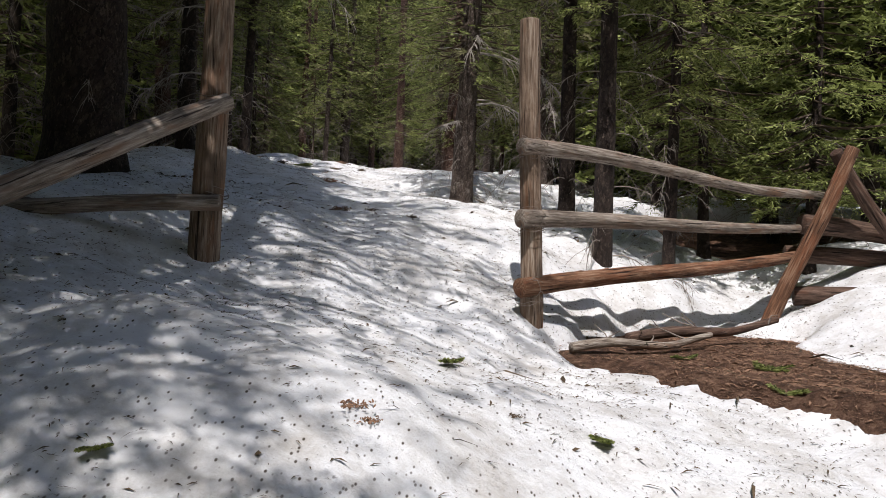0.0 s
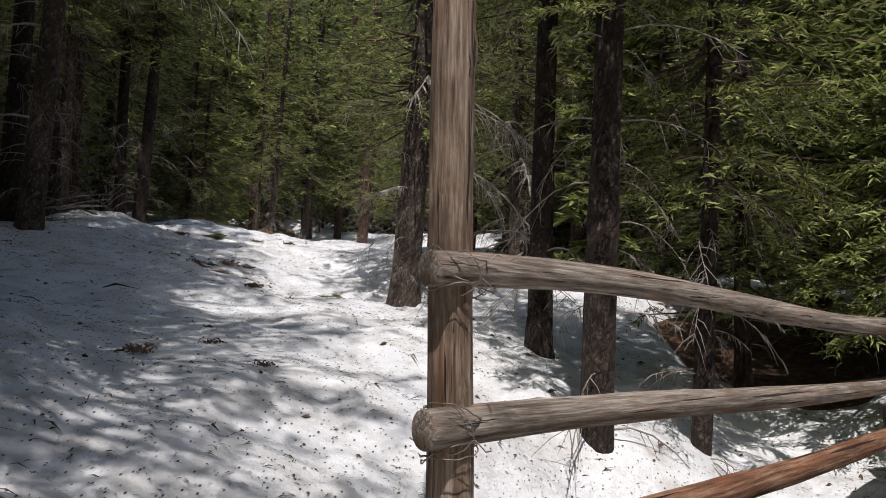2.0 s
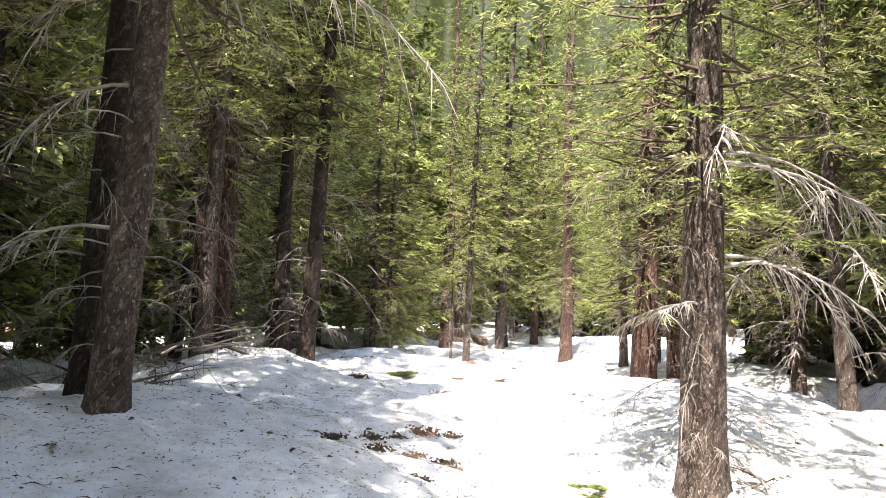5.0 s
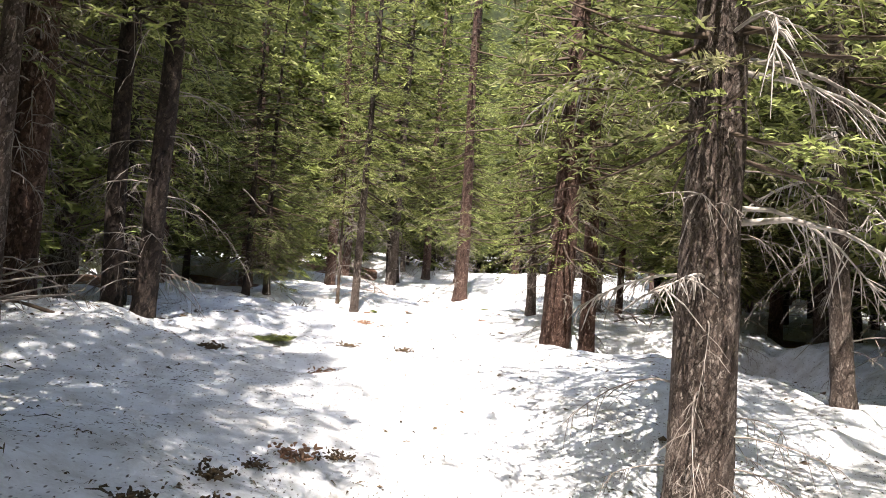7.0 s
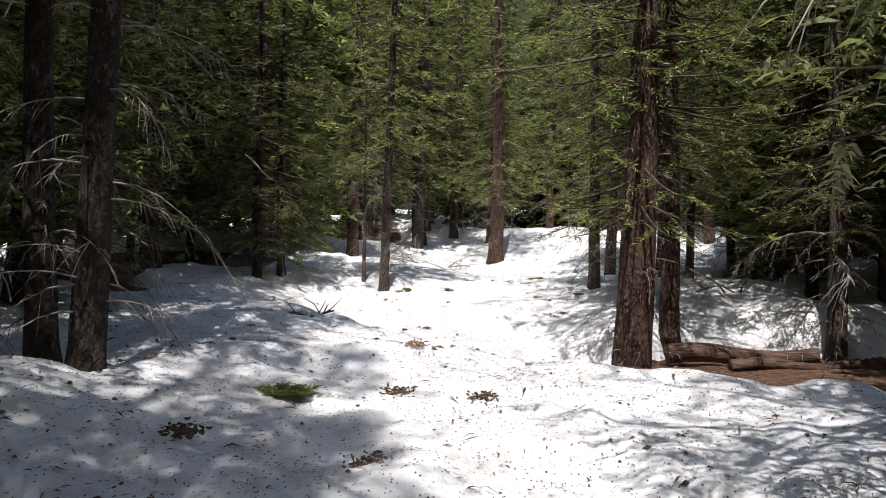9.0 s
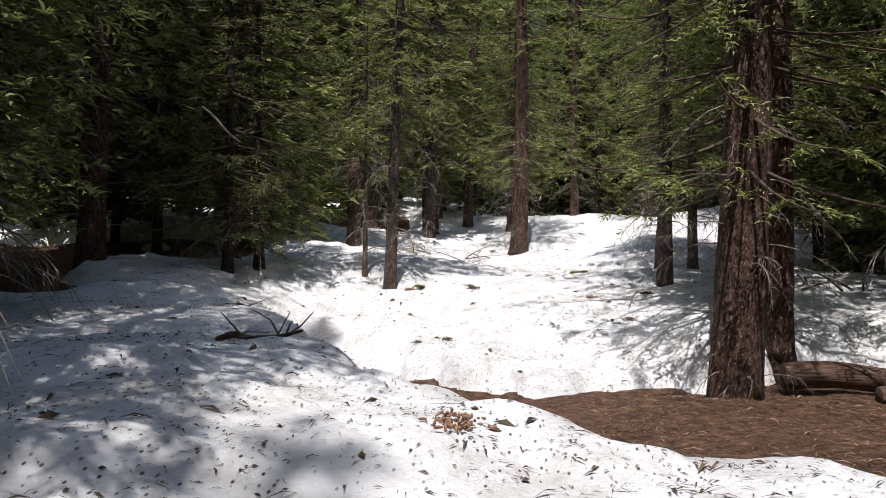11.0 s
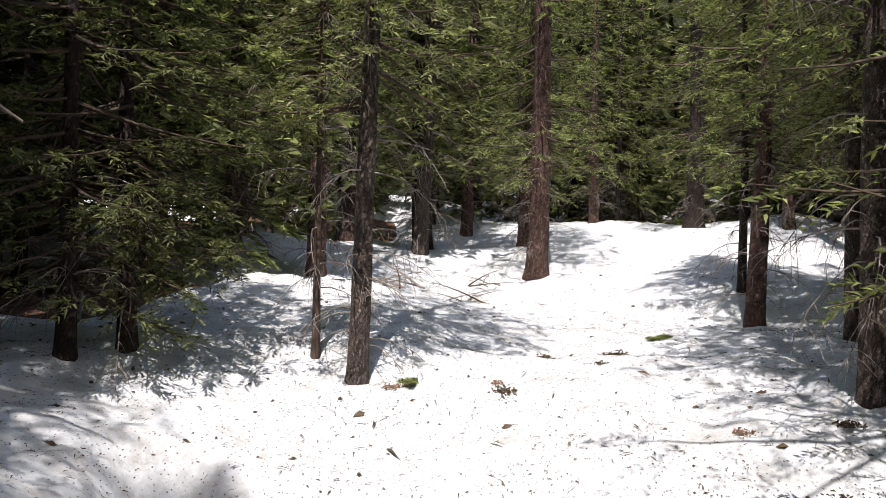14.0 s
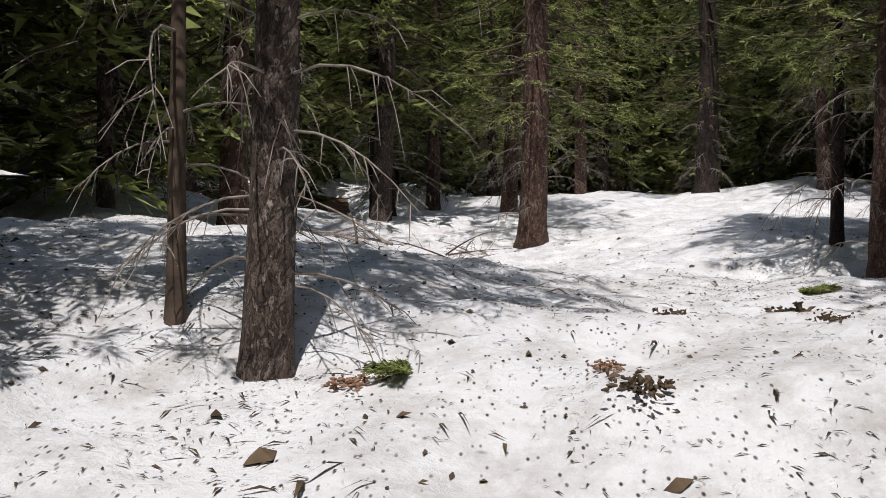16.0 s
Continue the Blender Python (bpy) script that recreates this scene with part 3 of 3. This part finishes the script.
CLOSE = [conifer("spruce_tree", "feathery spruce with drooping twigs at the edge of the stand", 260 + i, (13, 11, 14)[i], (0.22, 0.16, 0.28)[i], (1.7, 1.2, 2.2)[i], (1.8, 1.5, 2.1)[i], 30, 5, 9, 7, 0.115,
                 (BARK, DARK_BARK, RED_BARK)[i], (NEEDLES, FRESH_NEEDLES, NEEDLES)[i], 46) for i in range(3)]
for k in CLOSE:
    k["group"] = "spruces at the edge"
FAR = [conifer("spruce_tree", "distant spruce deep in the forest", 230 + i, 15, 0.3, 0.7, 2.6, 24, 5, 6, 3, 0.42, DARK_BARK, (NEEDLES, FRESH_NEEDLES, DEEP_NEEDLES)[i], 14, lite=True) for i in range(3)]
for k in FAR:
    k["group"] = "far spruces"
taken = [(-3.35, 5.2), (-2.85, 3.2), (-2.3, -1.0)] + [(a[2], a[3]) for a in ALONG] + [(a[0], a[1]) for a in YOUNG]
WAY = [(0.2, -6), (0.2, 0), (0.7, 3.6), (0.1, 6), (-0.5, 8), (-1.2, 12), (-2.4, 17), (-2.8, 20.5), (-3.4, 24), (-3.4, 27), (-2.4, 31), (-1.2, 35), (0, 38.5), (0.3, 42), (-1.5, 46)]


def off_way(x, y):
    return min(math.hypot(x - a - (b - a) * s / 8, y - c - (d - c) * s / 8) for (a, c), (b, d) in zip(WAY, WAY[1:]) for s in range(9))


used = {id(k): False for k in KINDS + CLOSE + FAR}


def open_ground(x, y):
    """Where the snow lies free of trees."""
    return (24 < y < 30 and -8 < x < 0) or (9 < y < 20 and -1 < x < 1.9) or (20 <= y < 27 and -1 < x < 3.4) or (19 < y < 26 and -5.6 < x < -3) or (1.2 < x < 6.2 and 2.5 < y < 10.6) or (-4.2 < x < 0 and 2 < y < 8.5)


def stand(count, xs, ys, apart, pool_at, seed, keep=lambda near, x, y: True):
    r = random.Random(seed)
    made = tries = 0
    while made < count and tries < 9000:
        tries += 1
        x, y = r.uniform(*xs), r.uniform(*ys)
        near = off_way(x, y)
        clear = 2.6 if y > 30 else (3.2 if x < -2 else 3.3)
        if y < 6:
            clear = 5.0
        if near < clear or open_ground(x, y) or not keep(near, x, y) or any((x - a) ** 2 + (y - b) ** 2 < apart ** 2 for a, b in taken):
            continue
        pool = pool_at(near, y)
        kind = pool[r.randrange(len(pool))]
        m = plant(x, y, (r.gauss(0, 1.5), r.gauss(0, 1.5)), r.uniform(0, 360), r.uniform(0.8, 1.2), 0.1)
        taken.append((x, y))
        made += 1
        if used[id(kind)]:
            copy_thing(kind, m)
        else:
            used[id(kind)] = True
            kind.matrix_basis = m


def by_distance(near, y):
    return FAR if near > 11 or y > 52 else (CLOSE if near < 5 else KINDS)


stand(34, (-12.5, -4.9), (9.5, 36), 1.2, by_distance, 5)
# spruces added out of view, left and behind, to shade foreground and mound
for x, y, k in ((-3.6, -1.2, 0), (-2.7, -3.2, 2), (-4.9, 0.8, 1), (-4.7, 3.0, 0), (-4.3, 6.6, 2), (-4.6, 4.7, 0)):
    copy_thing(CLOSE[k], plant(x, y, turn=70 * x, size=1.35 if y > 4 else 1.1))
    taken.append((x, y))
# two more added left of the way, so their crowns shade the snow
for x, y, k, size in ((-5.7, 17.5, 2, 1.15), (-7.2, 22.6, 0, 1.2)):
    copy_thing(CLOSE[k], plant(x, y, turn=50 * x, size=size))
    taken.append((x, y))
stand(34, (1.9, 9), (10.5, 40), 1.1, by_distance, 6)
stand(34, (-9, 9), (40, 54), 1.3, by_distance, 7)
stand(110, (-28, 24), (2, 66), 1.5, by_distance, 8, lambda near, x, y: near > 7 or y > 40)
# unseen stands added beside and behind the start, for their shade
stand(5, (-14, -6.5), (-8, 8), 1.8, lambda near, y: KINDS, 10)
stand(12, (-20, 18), (-14, 0), 2.5, lambda near, y: FAR, 9)


# ---- the pole fence and its gate ----
def pole_mesh(name, a, b, r0, r1, mat, parent, seed, bow=0.02, knots=8, label=""):
    """A round log from a to b, its own length along z."""
    a, b = Vector(a), Vector(b)
    L = (b - a).length
    rng = np.random.default_rng(seed)
    zs = np.concatenate([[0, 0.006], np.linspace(0.015, L - 0.015, max(12, int(L / 0.05))), [L - 0.006, L]])
    sides = 20
    an = np.linspace(0, 2 * np.pi, sides, endpoint=False)
    zz, aa = np.meshgrid(zs, an, indexing="ij")
    r = r0 + (r1 - r0) * zz / L
    r = r * (1 + 0.05 * field(np.cos(aa) * 0.6 + seed, zz + np.sin(aa) * 0.5, 0.35, seed) + 0.03 * field(np.cos(aa) * 2 + seed, zz * 0.6 + np.sin(aa) * 2, 0.22, seed + 1))
    for _ in range(knots):
        kz, ka = rng.uniform(0.1, L - 0.1), rng.uniform(0, 6.283)
        da = np.angle(np.exp(1j * (aa - ka))) * r0
        r = r + rng.uniform(0.006, 0.014) * np.exp(-((zz - kz) ** 2 + da ** 2) / 0.022 ** 2)
    r[0] *= 0.9
    r[-1] *= 0.9
    ph = rng.uniform(0, 3)
    ox = bow * (np.sin(zz / L * 3.14159 * 1.7 + ph) - np.sin(ph))
    oy = bow * 0.6 * np.sin(zz / L * 3.14159 * 2.3)
    v = np.stack([r * np.cos(aa) + ox, r * np.sin(aa) + oy, zz], -1).reshape(-1, 3)
    i = np.arange((len(zs) - 1) * sides).reshape(-1, sides)
    f = np.stack([i, np.roll(i, -1, 1), np.roll(i, -1, 1) + sides, i + sides], -1).reshape(-1, 4).tolist()
    f += [list(range(sides))[::-1], list(range(len(v) - sides, len(v)))]
    ob = link_mesh(name, v, f, mat, parent, label)
    ob.matrix_basis = Matrix.Translation(a) @ (b - a).to_track_quat("Z", "Y").to_matrix().to_4x4()
    return ob


def wire_loop(parent, centre, radius, tilt, seed, turns=2):
    rng = np.random.default_rng(seed)
    t = np.linspace(0, turns * 2 * np.pi, 26 * turns)
    p = np.stack([radius * np.cos(t), radius * np.sin(t), 0.02 * np.sin(t * 1.5) + 0.012 * t / 6.28 + rng.normal(0, 0.003, len(t))], -1)
    tail = p[-1] + np.array([[0.03, 0.02, 0.03], [0.08, 0.0, 0.02], [0.12, 0.03, 0.06]])
    v, f = tube(np.concatenate([p, tail]), np.full(len(p) + 3, 0.0028), 4)
    ob = link_mesh("wire", v, f, WIRE, parent, "twisted rusty wire tie")
    ob.matrix_basis = Matrix.Translation(centre) @ pose(0, 0, 0, *tilt)


fence = thing("pole_fence", "weathered pole fence with three rails wired to a gate post", "fence")
POST = Vector((0.73, 6.86, 0.55))
pole_mesh("post", POST, (0.64, 6.90, 3.43), 0.095, 0.083, TAN_WOOD, fence, 3, 0.012, 16, "upright weathered tan gate post")
pole_mesh("rail", (0.59, 6.74, 2.38), (4.22, 9.66, 2.27), 0.068, 0.045, GREY_WOOD, fence, 5, 0.07, 14, "crooked grey top rail")
pole_mesh("rail", (0.60, 6.73, 1.80), (3.93, 9.45, 1.91), 0.075, 0.048, GREY_WOOD, fence, 6, 0.02, 14, "grey middle rail")
pole_mesh("rail", (0.61, 6.73, 1.25), (3.94, 9.50, 1.61), 0.078, 0.06, RED_WOOD, fence, 7, 0.02, 18, "reddish bottom rail")
for i, z in enumerate((2.42, 2.30, 1.84, 1.70, 1.29, 1.14)):
    wire_loop(fence, (0.70, 6.84, z), 0.108, (8 * (-1) ** i, 12, 40 * i), 20 + i)
for i, z in enumerate((2.37, 1.80, 1.25)):
    wire_loop(fence, (0.72, 6.80, z), 0.084, (90, 20, -38), 30 + i, 1)
pole_mesh("brace", (3.36, 9.0, 0.72), (4.18, 8.80, 2.74), 0.085, 0.07, RED_WOOD, fence, 9, 0.02, 12, "slanting reddish brace log")
pole_mesh("brace", (5.36, 9.50, 1.26), (4.08, 8.98, 2.72), 0.085, 0.07, DARK_WOOD, fence, 10, 0.02, 12, "slanting dark brace log")

fence2 = thing("pole_fence", "weathered split gate post with two grey rails", "fence")
pole_mesh("post", (-1.70, 6.00, 0.83), (-1.64, 6.02, 3.78), 0.115, 0.10, TAN_WOOD, fence2, 13, 0.015, 14, "upright split tan gate post")
pole_mesh("rail", (-1.52, 5.84, 2.50), (-2.56, 2.95, 1.20), 0.062, 0.075, GREY_WOOD, fence2, 14, 0.02, 14, "slanting grey rail")
pole_mesh("rail", (-1.55, 5.86, 1.80), (-3.75, 5.55, 1.68), 0.055, 0.06, GREY_WOOD, fence2, 15, 0.02, 12, "level grey rail")
for i, z in enumerate((2.55, 2.45, 1.86, 1.78)):
    wire_loop(fence2, (-1.66, 6.00, z), 0.125, (10, 8 * (-1) ** i, 60 * i), 50 + i)


def log_thing(label, a, b, r0, r1, mat, seed, bow=0.04, twigs=0, category="log"):
    log = thing("fallen_log" if r0 > 0.045 else "fallen_branch", label, category if r0 > 0.045 else "branch")
    pole_mesh("log", a, b, r0, r1, mat, log, seed, bow, 10)
    for k in range(twigs):
        g = np.random.default_rng(seed * 7 + k)
        s = g.uniform(0.1, 0.95)
        p = np.array(a) + (np.array(b) - np.array(a)) * s
        e = p + np.array([g.normal(0, 0.16), g.normal(0, 0.16), g.uniform(0.0, 0.16)])
        v, f = tube([p, (p + e) / 2 + g.normal(0, 0.015, 3), e], [0.009, 0.006, 0.003], 4)
        link_mesh("twig", v, f, TWIG, log)
    return log


log_thing("dark fallen log heaped behind the fence brace", (3.88, 9.35, 1.97), (6.89, 9.90, 1.69), 0.11, 0.10, DARK_WOOD, 60)
log_thing("dark fallen log heaped behind the fence brace", (3.84, 9.70, 1.64), (7.21, 9.20, 1.45), 0.10, 0.09, DARK_WOOD, 61)
log_thing("dark fallen log half sunk in the snow", (3.72, 9.10, 1.18), (7.02, 8.30, 1.19), 0.10, 0.09, DARK_WOOD, 62)
log_thing("grey fallen branch lying on bare soil", (1.03, 6.72, 0.79), (2.28, 7.15, 0.87), 0.042, 0.025, GREY_WOOD, 63, 0.05, 5)
log_thing("dark fallen branch lying on bare soil", (1.53, 7.00, 0.85), (3.12, 7.90, 0.97), 0.05, 0.03, DARK_WOOD, 64, 0.05, 9)
log_thing("rotten dark log at the foot of a spruce", (0.3, 25.35, 2.98), (2.4, 25.25, 2.98), 0.15, 0.11, DARK_WOOD, 65, 0.06, 22)
log_thing("rotten dark log broken off beside another", (1.1, 24.9, 2.86), (2.9, 25.1, 2.9), 0.09, 0.07, DARK_WOOD, 67, 0.06, 16)
log_thing("bleached broken branch caught in the boughs", (-6.25, 25.4, 6.0), (-5.85, 25.6, 5.6), 0.016, 0.008, GREY_WOOD, 66, 0.02)


def deadfall(x, y, seed, count, reach, label="tangle of bleached dead branches at the foot of the spruces"):
    """Dead branches propped against one another, each with its side twigs."""
    g = np.random.default_rng(seed)
    heap = thing("dead_branches", label, "branches")
    for _ in range(count):
        az, L, rise = g.uniform(0, 6.283), reach * g.uniform(0.5, 1.1), g.uniform(0.1, 0.75)
        out = np.array([math.cos(az), math.sin(az), 0])
        across = np.array([-out[1], out[0], 0])
        start = out * -L * 0.4 + across * g.normal(0, reach * 0.25)
        s = np.linspace(0, 1, 7)
        p = start + out * (s * L)[:, None] + across * (g.normal(0, 0.15) * s * s * L)[:, None]
        p[:, 2] += 0.02 + rise * L * s * (1 - 0.35 * s)
        b = Soup()
        b.add(*tube(p, np.linspace(0.008 + 0.010 * L, 0.003, 7), 5))
        for _ in range(9):
            t = g.uniform(0.2, 1)
            a = np.array([np.interp(t, s, p[:, c]) for c in range(3)])
            d = out * g.uniform(0.1, 0.8) + across * g.normal(0, 0.6) + np.array([0, 0, g.normal(-0.1, 0.5)])
            l = L * g.uniform(0.12, 0.35)
            b.add(*tube([a, a + d * l * 0.5 + g.normal(0, 0.02, 3), a + d * l], [0.005, 0.0035, 0.0015], 3))
        tagged(b.done("branch", TWIG if g.random() < 0.7 else LIVE_TWIG, heap), kind="stuff")
    heap.location = (x, y, top(x, y) - 0.02)
    return heap


for i, (x, y, n_, r) in enumerate([(-4.85, 14.5, 7, 1.1), (-5.5, 13.5, 6, 1.2), (-5.1, 16.3, 7, 1.2), (-5.9, 15.2, 8, 1.5), (-6.4, 17.2, 7, 1.3), (-4.3, 36.4, 7, 1.2), (-5.3, 34.4, 7, 1.2), (-3.9, 38.6, 6, 1.0),
                                   (0.9, 28.9, 6, 0.9), (1.5, 27.6, 7, 1.1), (-7.6, 29.6, 7, 1.3), (0.55, 15.2, 5, 0.6), (2.7, 17.6, 6, 1.1)]):
    deadfall(x, y, 700 + i, n_, r)
log_thing("forked dark branch lying on the snow bank", (-4.25, 20.95, top(-4.25, 20.95) + 0.03), (-3.65, 20.75, top(-3.65, 20.75) + 0.03), 0.02, 0.009, DARK_WOOD, 68, 0.03, 7)
log_thing("thin dark branch lying on the snow bank", (-5.6, 24.9, top(-5.6, 24.9) + 0.02), (-4.95, 24.5, top(-4.95, 24.5) + 0.02), 0.018, 0.008, DARK_WOOD, 69, 0.03, 6)


# ---- litter on the snow ----
def blade_litter(name, label, count, area, length, seed, mat, clump):
    """Blades lying on snow, or on bare soil where the name says so."""
    g = np.random.default_rng(seed)
    x, y = g.uniform(area[0], area[1], count * 4), g.uniform(area[2], area[3], count * 4)
    w = 0.5 + 0.5 * field(x, y, 0.9, seed) + 0.4 * field(x, y, 0.25, seed + 1)
    k = g.random(len(x)) < np.clip(w, 0, 1) ** clump
    if name == "soil_litter":
        k &= edge_distance(x, y) < 0.05
    x, y = x[k][:count], y[k][:count]
    z = np.maximum(snow_level(x, y), floor_level(x, y)) + 0.003
    a = g.uniform(0, 6.283, len(x))
    L = length * g.lognormal(0, 0.45, len(x))
    d = np.stack([np.cos(a), np.sin(a), g.normal(0, 0.12, len(x))], -1)
    sd = np.stack([-np.sin(a), np.cos(a), g.normal(0, 0.35, len(x))], -1)
    v, f = blades(np.stack([x, y, z], -1) - d * (L / 2)[:, None], d, sd, np.tile([0, 0, 1.0], (len(x), 1)), L, L * g.uniform(0.03, 0.09, len(x)) * (0.03 / length) ** 0.7)
    ob = link_mesh(name, v, f, mat, None, label, False)
    return tagged(ob, label, "litter", kind="stuff")


def flake_litter():
    """Dark bark flakes and cone scales, each a small bent chip, thickest under the trees."""
    g = np.random.default_rng(91)
    x, y = g.uniform(-8, 4, 60000), g.uniform(2, 40, 60000)
    near = np.full(len(x), 9.0)
    for tx, ty in [(a[2], a[3]) for a in ALONG]:
        near = np.minimum(near, np.hypot(x - tx, y - ty))
    w = np.exp(-near / 2.2) * 0.35 + 0.002 + 0.13 * np.clip(field(x, y, 1.4, 92) + 0.4 * field(x, y, 0.4, 93), 0, 1)
    k = (g.random(len(x)) < w) & (edge_distance(x, y) > 0.1)
    x, y = x[k][:7000], y[k][:7000]
    n_ = len(x)
    z = snow_level(x, y) + 0.004
    a, size = g.uniform(0, 6.283, n_), 0.009 * g.lognormal(0, 0.65, n_)
    u = np.stack([np.cos(a), np.sin(a), g.normal(0, 0.25, n_)], -1) * size[:, None]
    w_ = np.stack([-np.sin(a), np.cos(a), g.normal(0, 0.25, n_)], -1) * (size * g.uniform(0.35, 0.9, n_))[:, None]
    c = np.stack([x, y, z], -1)
    up = np.array([0, 0, 1.0]) * (size * 0.5)[:, None]
    v = np.stack([c - u, c - w_ * 0.8, c + u * 0.9, c + w_, c + up], 1).reshape(-1, 3)
    i = np.arange(n_)[:, None] * 5
    f = np.concatenate([i + np.array([[p, q, 4]]) for p, q in ((0, 1), (1, 2), (2, 3), (3, 0))])
    ob = link_mesh("bark_flakes", v, f, LITTER, None, "", False)
    return tagged(ob, "dark bark flakes and cone scales scattered on snow", "litter", kind="stuff")


blade_litter("needle_litter", "brown spruce needles and bark bits scattered on snow", 100000, (-7.5, 4, 1.5, 33), 0.032, 71, LITTER, 1.3)
blade_litter("soil_litter", "rust-brown needles and bark chips on bare soil", 24000, (-5.4, 4.2, 19.3, 26.5), 0.036, 81, RUST_TWIG, 0.4)
blade_litter("soil_litter", "rust-brown needles and bark chips on bare soil", 16000, (0.9, 4.6, 4.2, 9.0), 0.036, 83, RUST_TWIG, 0.4)
blade_litter("twig_litter", "thin dark twigs scattered on snow", 9000, (-9, 5, 2, 38), 0.085, 75, LITTER, 1.6)
flake_litter()


def clod(x, y, size, seed, mat, label, category):
    """A ragged heap of bark, needles or dung."""
    g = np.random.default_rng(seed)
    s = Soup()
    for _ in range(80):
        c = g.normal(0, size * 0.45, 3) * np.array([1, 1, 0.0]) + np.array([0, 0, abs(g.normal(0, size * 0.16))])
        d = unit(g.normal(0, 1, 3) * np.array([1, 1, 0.45]))
        L = size * g.uniform(0.12, 0.34)
        v, f = tube([c - d * L / 2, c + g.normal(0, 0.1 * size, 3) * 0.3, c + d * L / 2], [0.03 * size, 0.06 * size, 0.02 * size], 5)
        s.add(v, f)
    ob = s.done(category.replace(" ", "_"), mat, None, label)
    tagged(ob, label, category, kind="stuff")
    ob.location = (x, y, top(x, y))
    return ob


BROWN = [(-0.3, 3.54, 0.10), (0.4, 4.06, 0.06), (-3.22, 10.45, 0.25), (-2.51, 8.85, 0.2), (-1.29, 12.35, 0.18), (-1.85, 13.2, 0.16), (-1.11, 8.6, 0.15), (-0.83, 9.2, 0.10), (-0.38, 8.65, 0.1),
         (-2.19, 14.7, 0.22), (-2.35, 14.5, 0.14), (-1.9, 14.3, 0.15), (-2.6, 18.98, 0.15), (-2.59, 18.1, 0.16), (-2.02, 18.05, 0.16), (-2.53, 16.9, 0.16), (-3.46, 16.7, 0.2), (-2.17, 29.65, 0.2), (-1.87, 29.9, 0.12),
         (-2.85, 29.29, 0.12), (-3.24, 28.05, 0.16), (-3.31, 28.3, 0.1), (-3.42, 26.2, 0.12), (-3.73, 25.9, 0.11), (-4.2, 28.33, 0.14), (-2.91, 29.15, 0.12), (-2.42, 28.6, 0.1), (-0.23, 3.48, 0.07),
         (-2.5, 13.3, 0.16), (-2.3, 13.7, 0.18), (-2.05, 13.9, 0.15), (-2.45, 14.1, 0.2), (-2.0, 14.9, 0.17), (-1.75, 14.0, 0.13), (-1.2, 26.4, 0.14), (-0.9, 27.2, 0.15), (-1.6, 27.1, 0.12)]
for i, (x, y, s) in enumerate(BROWN):
    clod(x, y, s * 0.75, 300 + i, LITTER if i % 3 else RUST_TWIG, "small heap of brown bark and needles on snow", "bark heap")


def sprig(x, y, size, seed, lift=0.2):
    """A broken green fir tip lying on the snow."""
    g = np.random.default_rng(seed)
    it = thing("fir_sprig", "broken green fir sprig lying on the snow", "sprig")
    stem, green = Soup(), Soup()
    for k in range(8):
        a = g.uniform(-1.5, 1.5) + seed
        d = np.array([math.cos(a), math.sin(a), lift * g.uniform(0.4, 1.4)])
        L = size * g.uniform(0.6, 1.1)
        s = np.linspace(0, 1, 22)
        p = d * (s * L)[:, None]
        stem.add(*tube(p[::7], np.linspace(0.005, 0.002, 4), 3))
        for sg in (1, -1):
            sd = np.array([-math.sin(a), math.cos(a), 0]) * sg
            b = np.repeat(p, 3, 0)
            n_ = len(b)
            v, f = blades(b, unit(d + sd * g.uniform(0.5, 1.3, n_)[:, None] + g.normal(0, 0.3, (n_, 3))), unit(g.normal(0, 1, (n_, 3))), np.tile([0, 0, 1.0], (n_, 1)), np.full(n_, min(0.06, size * 0.28)), np.full(n_, 0.0045))
            green.add(v, f)
    stem.done("stem", LIVE_TWIG, it)
    green.done("needles", FRESH_NEEDLES, it, "", False)
    it.location = (x, y, top(x, y) + 0.01)
    return it


for i, (x, y, s) in enumerate([(0.87, 4.06, 0.09), (0.08, 4.86, 0.09), (-1.12, 2.94, 0.06), (2.19, 5.35, 0.14), (-3.29, 17.67, 0.22), (-0.55, 14.5, 0.34), (-0.45, 14.2, 0.3), (-0.65, 14.8, 0.3), (-1.7, 30.8, 0.2), (-3.21, 17.72, 0.16), (2.41, 6.2, 0.15), (1.91, 6.6, 0.1), (-4.01, 28.4, 0.14)]):
    sprig(x, y, s, 500 + i)
